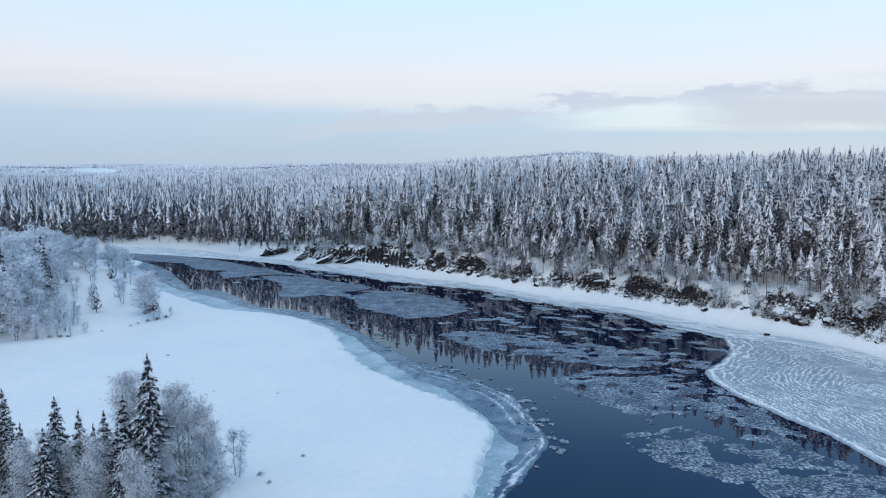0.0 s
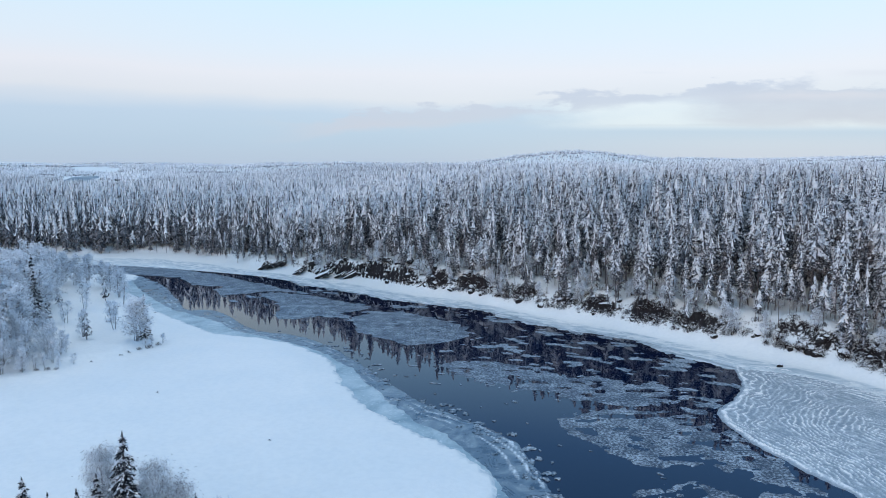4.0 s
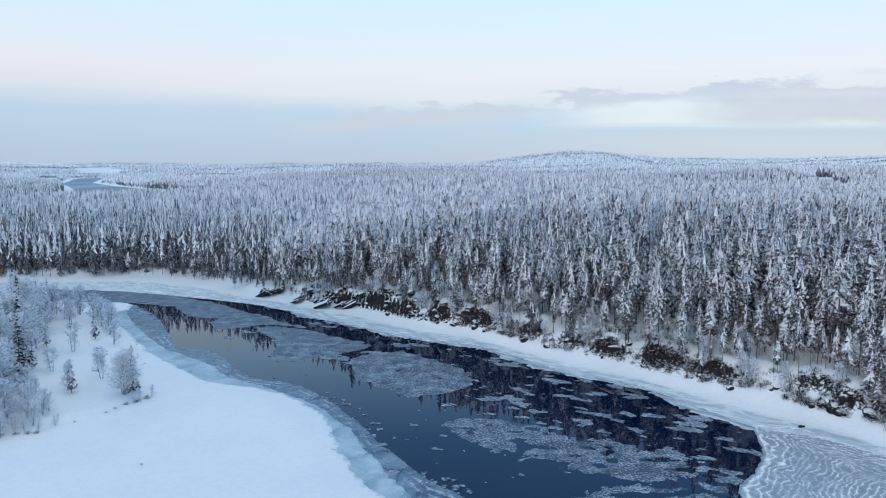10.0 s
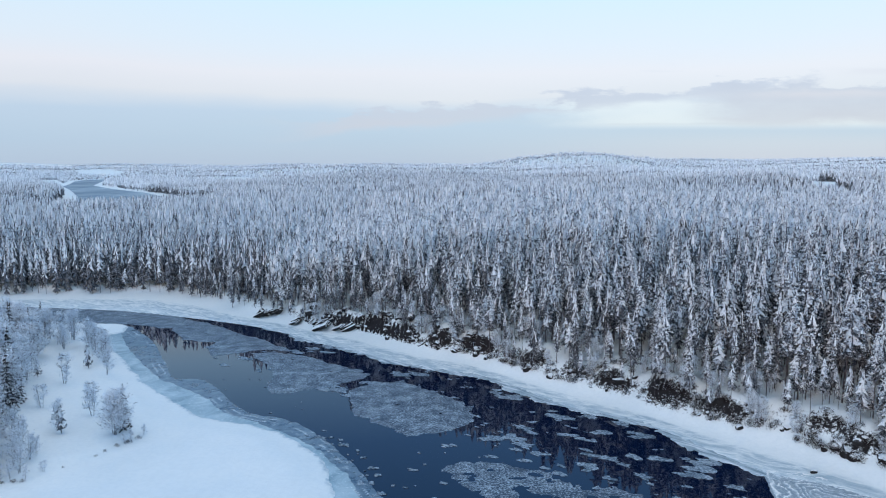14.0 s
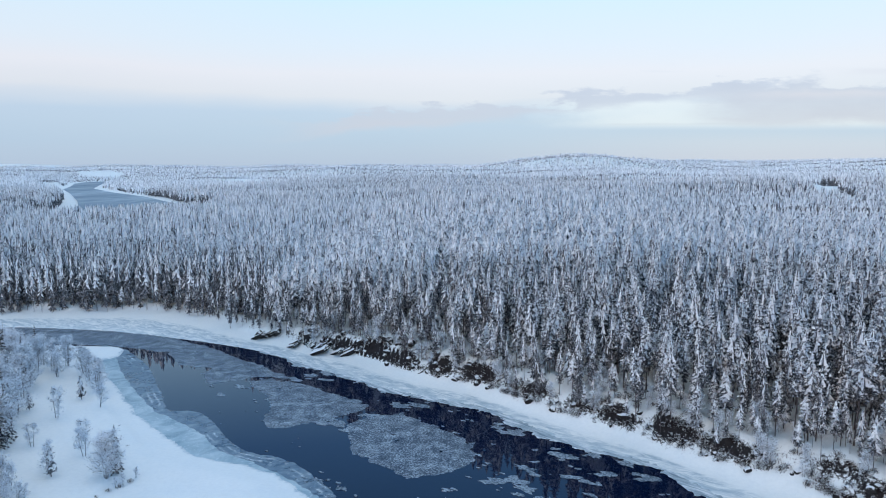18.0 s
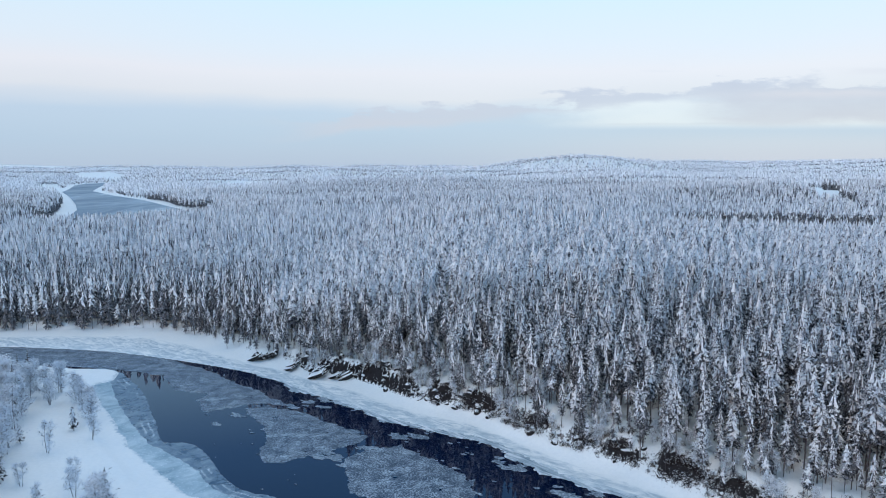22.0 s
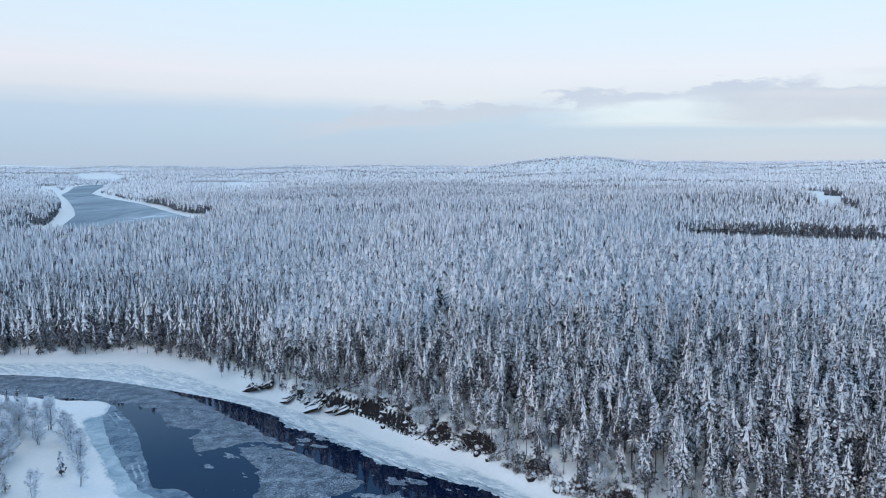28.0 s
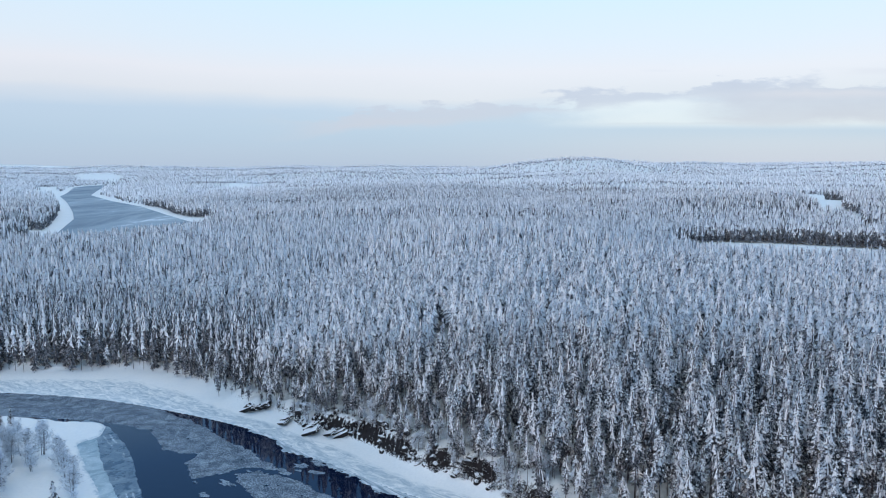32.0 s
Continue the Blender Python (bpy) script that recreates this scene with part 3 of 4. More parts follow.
def ridge_lines(x, y):
    """Pressed-up lines of slush, running with the rim and curling back upstream."""
    sd = signed(RIDGED, x, y)
    w = sd + 3.2 * fbm(x * 0.09, y * 0.09, 3, 61) + 1.0 * fbm(x * 0.5, y * 0.5, 4, 62)
    w = w + 0.30 * fbm(x * 1.3, y * 1.3, 3, 63)
    a = np.abs(np.sin(w * math.pi / 0.72))
    keep = 0.45 + 0.55 * smooth((fbm(x * 0.3, y * 0.3, 3, 66) + 0.30) * 2.2)
    return 0.17 * (1 - a) ** 2.6 * keep + 0.08 * np.clip(fbm(x * 1.9, y * 1.9, 3, 68), 0, 1) + 0.07 * smooth(1 - np.abs(sd - 0.6) / 0.5)


RIDGED = np.array([(41.5, 99), (40.4, 95.5), (38.6, 89), (35.4, 84.2), (32.2, 80.6), (31.2, 77), (31.6, 71.5), (33.5, 66), (35.2, 61), (36.4, 54), (38, 42),
                   (41, 22), (46, 0), (60, 0), (70, 30), (70, 55), (62, 78), (57, 88), (52, 94), (46, 98)])
tagged(new("slush_ice_sheet", ice_sheet(RIDGED, 0.15, 0.6, 0.05, 44, M_RIDGE, 0.04, ridge_lines)),
       "frozen slush sheet with curling pressed-up ridges along the bank", "ice", kind="structure")

FLOES = [
    [(-128, 203.5), (-105, 202.5), (-88.3, 199.2), (-70.7, 192.5), (-55.5, 180.5), (-44.5, 169.5), (-34, 159.8), (-32.5, 157.4), (-38.6, 157.4), (-47.7, 152.7), (-51.3, 159.9),
     (-51, 164.2), (-58.7, 166.5), (-65.7, 177.3), (-81.6, 183), (-110, 186.5), (-128, 188)],
    [(-40.5, 155.2), (-36, 156.2), (-27, 152.5), (-18.8, 145), (-14.2, 140.7), (-14.6, 137.5), (-20, 133.5), (-26, 128.8), (-29.6, 129.3), (-31.5, 135), (-32.2, 141.4), (-36.1, 148.2)],
    [(-16.8, 130.5), (-12, 135), (-7.3, 136.3), (-2.2, 131.2), (3.5, 124.6), (5.6, 119.5), (5.0, 116), (1.5, 112.3), (-4.9, 110.2), (-8.5, 113.5), (-13.2, 117.6)],
    [(-0.5, 98.5), (5.9, 102.4), (12.4, 99), (17.1, 93.9), (20.5, 90.5), (15.7, 87.2), (9.5, 87.5), (5.2, 91)],
    [(13, 96), (20.9, 93.9), (29.5, 91), (33, 85), (28, 82), (20.3, 82.6), (13.6, 84.6)],
    [(12, 78.5), (17.1, 80), (23.4, 81), (30.4, 80.6), (30.6, 75.4), (32.4, 66.9), (34, 60), (31, 58), (28.5, 64.5), (24.1, 65.8), (18.4, 66.6), (15.4, 71.6)],
    [(17.4, 60), (22.7, 62), (27, 60.2), (31, 60), (34.5, 52), (36, 40), (30, 36), (23, 50), (19, 54)],
]
HOLES = (0.05, 0.05, 0.05, 0.45, 0.9, 0.6, 0.7)
for k, poly in enumerate(FLOES):
    tagged(new("slush_floe", ice_sheet(poly, 0.3, 1.3 if k < 3 else 2.2, 0.035, 70 + 9 * k, M_SLUSH, 0.06, None, HOLES[k])),
           "grey floe of speckled slush ice lying on the river", "ice floe", "slush floes on the river")


# small plates of ice
def plate_mesh(seed):
    r = random.Random(seed)
    n = 15
    radii = [r.uniform(0.35, 1.15) for _ in range(n)]
    ring = [(math.cos(2 * math.pi * i / n) * radii[i], math.sin(2 * math.pi * i / n) * radii[i]) for i in range(n)]
    verts = [(x, y, -0.03) for x, y in ring] + [(0.94 * x, 0.94 * y, 0.05 + r.uniform(0, 0.03)) for x, y in ring] + [(0, 0, 0.045)]
    tris = []
    for i in range(n):
        j = (i + 1) % n
        tris += [(i, j, n + j), (i, n + j, n + i), (n + i, n + j, 2 * n)]
    return mesh_of("ice_plate", verts, tris, [M_PLATE])


plates = [plate_mesh(s) for s in range(8)]
made = 0
prng = random.Random(5)
while made < 190:
    near_bank = prng.random() < 0.72
    i = prng.randrange(30, 84)
    ex, ey = EDGE[min(i, len(EDGE) - 1)]
    off = prng.uniform(0.8, 24) if near_bank else prng.uniform(12, 42)
    x, y = ex - off * 0.75 + prng.uniform(-3, 3), ey - off * 0.66 + prng.uniform(-3, 3)
    if y < 52 or signed(SHORE_P, np.array([x]), np.array([y]))[0] > -0.5 or signed(FIELD_P, np.array([x]), np.array([y]))[0] > -5:
        continue
    if any(signed(np.array(f), np.array([x]), np.array([y]))[0] > 0.5 for f in FLOES) or signed(RIDGED, np.array([x]), np.array([y]))[0] > -0.4:
        continue
    size = prng.choice((0.2, 0.3, 0.45, 0.7, 1.1, 1.6)) if near_bank else prng.choice((0.12, 0.15, 0.2, 0.3, 0.5))
    ob = new("ice_floe", prng.choice(plates))
    ob.matrix_world = Matrix.LocRotScale((x, y, 0.0), Euler((0, 0, prng.gauss(-0.5, 0.25))), (size * prng.uniform(1.1, 1.9), size * prng.uniform(0.6, 1.0), 1))
    tagged(ob, "small pale plate of broken ice adrift on dark water", "ice floe", "small ice floes")
    made += 1


outer_line = spline(OUTER)[36:72]
for _ in range(130):
    i = prng.randrange(len(outer_line) - 1)
    p = Vector(outer_line[i]).lerp(Vector(outer_line[i + 1]), prng.random())
    d = (Vector(outer_line[i + 1]) - Vector(outer_line[i])).normalized()
    p += Vector((-d.y, d.x)) * prng.gauss(-0.2, 1.3)
    ob = new("ice_floe", prng.choice(plates))
    size = prng.uniform(0.12, 0.5)
    ob.matrix_world = Matrix.LocRotScale((p.x, p.y, 0.03), Euler((0, 0, prng.uniform(0, 6.28))), (size * prng.uniform(1, 1.8), size, 1))
    tagged(ob, "broken chip of pale ice at the rim of grey shore ice", "ice floe", "broken ice at the shore rim")


# ---------------------------------------------------------------- trees
class Tree:
    """Gathers triangles; material 0 wood, 1 needles or twigs, 2 frost and snow."""

    def __init__(self, seed):
        self.r = random.Random(seed)
        self.roll = 0.9
        self.v, self.t, self.m = [], [], []

    def tri(self, a, b, c, m):
        k = len(self.v)
        self.v += [a, b, c]
        self.t.append((k, k + 1, k + 2))
        self.m.append(m)

    def stem(self, p, q, r0, r1, sides=5, m=0):
        p, q = Vector(p), Vector(q)
        d = (q - p).normalized()
        u = d.orthogonal().normalized()
        w = d.cross(u)
        k = len(self.v)
        for c, rad in ((p, r0), (q, r1)):
            for i in range(sides):
                a = 2 * math.pi * i / sides
                self.v.append(tuple(c + rad * (math.cos(a) * u + math.sin(a) * w)))
        for i in range(sides):
            j = (i + 1) % sides
            self.t += [(k + i, k + j, k + sides + j), (k + i, k + sides + j, k + sides + i)]
            self.m += [m, m]

    def shard(self, c, out, size, m, tilt=0.5, thin=0.5):
        """A ragged spray about c, longest along out."""
        r = self.r
        out = Vector(out) + Vector((r.uniform(-tilt, tilt), r.uniform(-tilt, tilt), r.uniform(-tilt, tilt)))
        out.normalize()
        side = out.cross(Vector((r.gauss(0, self.roll), r.gauss(0, self.roll), 1)))
        if side.length < 0.05:
            side = Vector((1, 0, 0))
        side.normalize()
        c = Vector(c)
        self.tri(tuple(c - out * size * 0.5 + side * size * thin * r.uniform(0.2, 0.6)), tuple(c - out * size * r.uniform(0.0, 0.3) - side * size * thin * r.uniform(0.4, 0.7)),
                 tuple(c + out * size * r.uniform(0.4, 0.7)), m)

    def clump(self, c, wide, tall, ring, white, closed=True):
        """An uneven upright tuft of needles: frosted above, dark below."""
        r = self.r
        k = len(self.v)
        turn = r.uniform(0, 6.28)
        for i in range(ring):
            a = turn + 2 * math.pi * (i + r.uniform(-0.3, 0.3)) / ring
            out = r.uniform(0.6, 1.3) if closed or ring < 5 else r.uniform(0.4, 0.7) if i % 2 else r.uniform(0.9, 1.35)
            self.v.append((c[0] + math.cos(a) * wide * out, c[1] + math.sin(a) * wide * out, c[2] + wide * (0.45 - 0.6 * out + r.uniform(-0.2, 0.2))))
        self.v.append((c[0] + r.uniform(-0.2, 0.2) * wide, c[1] + r.uniform(-0.2, 0.2) * wide, c[2] + tall * r.uniform(0.6, 1.0)))
        if closed:
            self.v.append((c[0], c[1], c[2] - wide * r.uniform(0.2, 0.45)))
        for i in range(ring):
            j = (i + 1) % ring
            self.t.append((k + i, k + j, k + ring))
            self.m.append(2 if r.random() < white else 1)
            if closed:
                self.t.append((k + j, k + i, k + ring + 1))
                self.m.append(1)

    def parts(self):
        return np.array(self.v, np.float32), np.array(self.t, np.int32), np.array(self.m, np.int32)


def pine(seed, tiers, ring, levels, per, tufts, h=16.0, start=0.35, reach=1.6, sides=5, thick=0.085, size=0.4, bare=0.2, core=0.8, frosted=0.7, clumps=0):
    """A slim boreal pine: bare lower stem, boughs of snow-topped clumps with dark undersides."""
    t = Tree(seed)
    r = t.r
    lean = (r.uniform(-0.3, 0.3), r.uniform(-0.3, 0.3))

    def axis_at(z):
        return Vector((lean[0] * (z / h) ** 2, lean[1] * (z / h) ** 2, z))

    n = 3 if sides > 3 else 1
    for i in range(n if sides else 0):
        a, b = i / n, (i + 1) / n
        t.stem(axis_at(h * a * 0.97), axis_at(h * b * 0.97), thick * (1 - a) + 0.02, thick * (1 - b) + 0.02, sides)
    if sides > 3:
        for _ in range(9):
            z, a = h * r.uniform(0.12, start + 0.1), r.uniform(0, 6.28)
            t.stem(axis_at(z), axis_at(z) + Vector((math.cos(a), math.sin(a), r.uniform(-0.3, 0.3))) * r.uniform(0.4, 1.1), 0.02, 0.008, 3)
    phase = r.uniform(0, 6.28)

    def span_at(f):
        return reach * min(1.0, 0.62 + 1.5 * f) * (1 - f) ** 0.8 * (1 + 0.16 * math.sin(11 * f + phase)) + 0.10

    # more snow towards the tip; lower tiers darkened to deepen the crown's shade
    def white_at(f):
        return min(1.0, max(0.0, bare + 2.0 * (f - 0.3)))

    # ragged skirts one above the other
    rise = h * (1 - start) / tiers
    for k in range(tiers):
        f = k / tiers
        at = axis_at(h * start + rise * (k + r.uniform(-0.2, 0.2))) + Vector((r.gauss(0, 0.1), r.gauss(0, 0.1), 0)) * span_at(f)
        t.clump(at, core * span_at(f), rise * 1.7, ring, frosted * white_at(f + 0.1), False)
    # boughs of tufts
    rise = h * (1 - start) / max(1, levels)
    for k in range(levels):
        f = (k + 0.4) / levels
        span = span_at(f)
        turn = r.uniform(0, 6.28)
        count = max(2, round(per * (1 - 0.45 * f)))
        for j in range(count):
            a = turn + 2 * math.pi * (j + r.uniform(-0.35, 0.35)) / count
            root = axis_at(h * start + rise * (k + 0.4 + r.uniform(-0.7, 0.7)))
            d = Vector((math.cos(a), math.sin(a), r.uniform(-0.3, 0.1) - 0.25 * (1 - f)))
            length = span * r.uniform(0.6, 1.1)
            wide = size * (0.45 + 0.55 * span / reach) * r.uniform(0.7, 1.25)
            for q in range(clumps):
                t.clump(root + d * length * (q + 0.8) / clumps, wide, wide * r.uniform(0.8, 1.6), 4, 0.85 * white_at(f), q == clumps - 1)
            for _ in range(tufts):
                c = root + d * length * r.uniform(0.6, 1.05) + Vector((r.gauss(0, 1), r.gauss(0, 1), r.gauss(0.2, 0.8))) * wide * 0.7
                t.shard(c, d + Vector((0, 0, 0.7)), wide * r.uniform(0.8, 1.6), 2 if r.random() < white_at(f) + 0.1 else 1, 0.6, 0.42)
    t.clump(axis_at(h * 0.93), 0.24 + 0.14 * (sides < 4), 0.08 * h, 3, 1.0, False)
    return t.parts()


def spruce(seed, h, base, levels=15, per=7, sprays=3, snow=2, fine=1.0):
    t = Tree(seed)
    r = t.r
    t.stem((0, 0, 0), (0, 0, h * 0.5), 0.02 * h, 0.012 * h, 6)
    t.stem((0, 0, h * 0.5), (0, 0, h), 0.012 * h, 0.01, 5)
    for k in range(levels):
        f = (k + 0.5) / levels
        z = h * (0.06 + 0.93 * f)
        wide = base * (1 - f) ** 0.85 + 0.12
        for j in range(max(3, round(per * (1 - 0.5 * f)))):
            a = 2.4 * k + 2 * math.pi * j / per + r.uniform(-0.35, 0.35)
            length = wide * r.uniform(0.7, 1.15)
            for s in range(sprays):
                u = (s + 0.6) / sprays
                c = (math.cos(a) * length * u, math.sin(a) * length * u, z - 0.38 * length * u**1.5 + r.uniform(-0.08, 0.08))
                t.shard(c, (math.cos(a), math.sin(a), -0.55), fine * (0.28 * length + 0.28), 1, 0.45, 0.55)
                t.shard((c[0], c[1], c[2] - 0.12), (math.cos(a + 1), math.sin(a + 1), -0.8), fine * (0.24 * length + 0.24), 1, 0.5, 0.5)
                for _ in range(snow):
                    if r.random() < 0.62:
                        t.shard((c[0] + r.uniform(-0.1, 0.1), c[1] + r.uniform(-0.1, 0.1), c[2] + 0.10), (math.cos(a), math.sin(a), -0.45), fine * (0.22 * length + 0.2), 2, 0.35, 0.5)
    for _ in range(4):
        t.shard((0, 0, h), (0, 0, 1), 0.5, 1, 0.3, 0.3)
    return t.parts()


def birch(seed, h, spread, stems=3, limbs=13, twigs=34, thin=0.09, droop=0.25, fine=1.0, frost=0.93):
    """A frosted bare birch: forked stems and a haze of fine white twigs."""
    t = Tree(seed)
    r = t.r
    for _ in range(stems):
        a = r.uniform(0, 2 * math.pi)
        top = Vector((math.cos(a) * spread * r.uniform(0.1, 0.5), math.sin(a) * spread * r.uniform(0.1, 0.5), h * r.uniform(0.78, 0.97)))
        foot = Vector((math.cos(a) * 0.25, math.sin(a) * 0.25, 0))
        mid = foot.lerp(top, 0.5) + Vector((r.uniform(-0.2, 0.2), r.uniform(-0.2, 0.2), 0))
        t.stem(foot, mid, 0.008 * h + 0.015, 0.005 * h + 0.01, 5)
        t.stem(mid, top, 0.005 * h + 0.01, 0.006, 4)
        for k in range(limbs):
            f = r.uniform(0.10, 1.0)
            root = foot.lerp(mid, f * 2) if f < 0.5 else mid.lerp(top, f * 2 - 1)
            b = r.uniform(0, 2 * math.pi)
            length = spread * (1.1 - 0.8 * f) * r.uniform(0.5, 1.05)
            tip = root + Vector((math.cos(b) * length, math.sin(b) * length, length * r.uniform(0.3, 0.9)))
            t.stem(root, tip, 0.022, 0.007, 3)
            for _ in range(twigs):
                s = r.uniform(0.25, 1.08)
                c = root.lerp(tip, s) + Vector((r.gauss(0, 0.16), r.gauss(0, 0.16), r.gauss(0, 0.16))) * (0.5 + spread * 0.35)
                d = (tip - root).normalized() + Vector((r.uniform(-0.9, 0.9), r.uniform(-0.9, 0.9), r.uniform(-0.7, 0.6) - droop))
                t.shard(c, d, fine * r.uniform(0.25, 0.65), 2 if r.random() < frost else 1, 0.3, thin / 0.5)
    return t.parts()


def scrub(seed, h=1.4, n=170):
    t = Tree(seed)
    r = t.r
    for _ in range(n):
        a, s = r.uniform(0, 2 * math.pi), r.uniform(0.1, 1.0)
        c = (math.cos(a) * s * 1.1, math.sin(a) * s * 1.1, r.uniform(0.03, 0.95) * h * (1 - 0.45 * s))
        t.shard(c, (math.cos(a) * 0.6, math.sin(a) * 0.6, 0.9), r.uniform(0.22, 0.7), 1, 0.8, 0.13)
        if r.random() < 0.16:
            t.shard((c[0], c[1], c[2] + 0.2), (math.cos(a), math.sin(a), 0.2), r.uniform(0.25, 0.45), 2, 0.4, 0.4)
    for _ in range(6):
        a = r.uniform(0, 2 * math.pi)
        t.stem((0, 0, -0.15), (math.cos(a) * 0.5, math.sin(a) * 0.5, h * 0.7), 0.03, 0.01, 3)
    return t.parts()


def split_parts(name, proto, mats, names, labels=("", "", "")):
    """A thing from a prototype: an Empty at the foot with one mesh for each material."""
    v, f, m = proto
    root = new(name)
    for k in range(3):
        sel = f[m == k]
        if len(sel):
            used, inv = np.unique(sel, return_inverse=True)
            ob = child(names[k], mesh_of(names[k], v[used], inv.reshape(-1, 3), [mats[k]]), root, labels[k])
            if k or name == "bare_scrub":
                tagged(ob, kind="stuff")
    return root


def stamp(name, protos, xs, ys, zs, scales, squash, mats):
    """Many trees joined into one mesh."""
    kind = rng.integers(0, len(protos), len(xs))
    vs, fs, ms, base = [], [], [], 0
    for k, (v, f, m) in enumerate(protos):
        sel = np.where(kind == k)[0]
        if not len(sel):
            continue
        a = rng.uniform(0, 2 * np.pi, len(sel))
        c, s = np.cos(a)[:, None], np.sin(a)[:, None]
        sc, sq = scales[sel][:, None], squash[sel][:, None]
        x = (v[None, :, 0] * c - v[None, :, 1] * s) * sc * sq + xs[sel][:, None]
        y = (v[None, :, 0] * s + v[None, :, 1] * c) * sc * sq + ys[sel][:, None]
        z = v[None, :, 2] * sc + zs[sel][:, None]
        vs.append(np.stack([x, y, z], -1).reshape(-1, 3))
        fs.append((f[None] + (np.arange(len(sel)) * len(v))[:, None, None] + base).reshape(-1, 3))
        ms.append(np.tile(m, len(sel)))
        base += len(sel) * len(v)
    return new(name, mesh_of(name, np.concatenate(vs), np.concatenate(fs), mats, np.concatenate(ms)))


def scatter(x0, x1, y0, y1, step, seed):
    r = np.random.default_rng(seed)
    gx, gy = np.meshgrid(np.arange(x0, x1, step), np.arange(y0, y1, step))
    return gx.ravel() + r.uniform(-0.5, 0.5, gx.size) * step * 0.95, gy.ravel() + r.uniform(-0.5, 0.5, gy.size) * step * 0.95


def open_land(x, y):
    """Where no trees stand beyond the river."""
    blocked = np.zeros(x.shape, bool)
    rag = 40 * fbm(x * 0.012, y * 0.012, 3, 95) * smooth((np.hypot(x, y) - 500) / 300)
    for p, gap in ((BEND, 14), (TARN, 2), (CREEK, 1), (BOG_W, 0), (BOG_N, 0), (BOG_E, 0), (REACH, 0), (SPIT, 0)):
        blocked |= signed(np.array(p, float), x, y) + (0.25 if gap > 8 else 1) * rag > -gap
    d = np.hypot(x, y)
    strip = fbm(x * 0.0030 + 5, y * 0.0075, 3, 91)
    return blocked | ((strip > 0.40) & (d > 640) & (d < 2100))


PINE_MATS = [M_PINEBARK, M_NEEDLE, M_FROST]
near_protos = [pine(s, 8, 10, 15, 6, 4, 16.0, (0.2, 0.38, 0.44, 0.1, 0.4, 0.15, 0.47, 0.34)[s], 1.7 + 0.22 * (s % 3), 5, 0.085, 0.33, 0.05 if s in (0, 3, 5) else 0.42 + 0.14 * (s % 3), 0.6, 0.5, 2) for s in range(8)]
mid_protos = [pine(40 + s, 9, 10, 8, 4, 2, 16.0, (0.26, 0.32, 0.38, 0.44)[s % 4], 1.75 + 0.2 * (s % 3), 3, 0.085, 0.62, 0.30 + 0.16 * (s % 3), 0.9, 0.9) for s in range(8)]
# crowns with hardly any white: shade of the left bank put into the colour
shaded_protos = [pine(90 + s, 10, 10, 9, 4, 2, 16.0, 0.06, 1.8 + 0.25 * s, 3, 0.085, 0.62, -0.25, 0.95, 0.6) for s in range(3)]
back_protos = [pine(50 + s, 6, 8, 0, 0, 0, 16.0, 0.10, 2.15 + 0.2 * (s % 3), 0, 0, 0, -0.20 + 0.2 * (s % 3), 1.0, 0.92) for s in range(8)]
# the same darkening for the shaded valley farther back
dusk_protos = [pine(70 + s, 6, 8, 0, 0, 0, 16.0, 0.10, 2.1 + 0.2 * s, 0, 0, 0, -0.2, 1.0, 0.88) for s in range(3)]
far_protos = [pine(60 + s, 4, 6, 0, 0, 0, 16.0, 0.10, 2.3, 0, 0, 0, -0.25 + 0.2 * (s % 3), 1.0, 0.92) for s in range(6)]
# far pines with fewer white faces, for the darker belts
belt_protos = [pine(76 + s, 4, 6, 0, 0, 0, 16.0, 0.10, 2.3, 0, 0, 0, -0.35, 1.0, 0.88) for s in range(3)]
# farthest trees: nearly all faces white, so haze is put into their colour
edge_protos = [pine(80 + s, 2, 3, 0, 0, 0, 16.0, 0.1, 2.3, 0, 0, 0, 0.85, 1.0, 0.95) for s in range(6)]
pines = [split_parts("pine_tree", p, PINE_MATS, ("trunk", "crown", "frost")) for p in near_protos]
PINE_LABEL = "tall slim pine with frosted ragged crown on snowy bank"
for k, ob in enumerate(pines):
    tagged(ob, PINE_LABEL, "tree", "pines along the river bank")

fx, fy = scatter(-150, 130, 60, 262, 2.75, 1)
dist_bank = signed(FOREST_P, fx, fy)
gap = fbm(fx * 0.05, fy * 0.05, 3, 77)
ok = (dist_bank > np.where(fx < -52, -0.8, 1.0)) & (np.abs(fx) < 0.74 * fy + 14) & (gap < 0.5)
fx, fy, dist_bank = fx[ok], fy[ok], dist_bank[ok]
fz = height(fx, fy) - 0.15
order = np.argsort(dist_bank + 0.15 * np.hypot(fx, fy - 20))
trng = random.Random(9)
ones, rest = order[:300], order[300:]
for n, i in enumerate(ones):
    s = trng.uniform(0.3, 0.6) if trng.random() < 0.22 else trng.uniform(0.7, 1.15)
    s *= 0.66 + 0.34 * min(1.0, max(0.0, float(dist_bank[i])) / 13)
    w = trng.uniform(0.9, 1.3)
    m = Matrix.LocRotScale((fx[i], fy[i], fz[i]), Euler((trng.gauss(0, 0.02), trng.gauss(0, 0.02), trng.uniform(0, 6.28))), (s * w, s * w, s))
    if n < len(pines):
        pines[n].matrix_basis = m
    else:
        copy_thing(pines[trng.choice((0, 3, 5)) if fx[i] < -42 else n % 8], Matrix.Identity(4)).matrix_basis = m
near = rest[np.hypot(fx[rest], fy[rest] - 20) < 168]
rest = rest[np.hypot(fx[rest], fy[rest] - 20) >= 168]
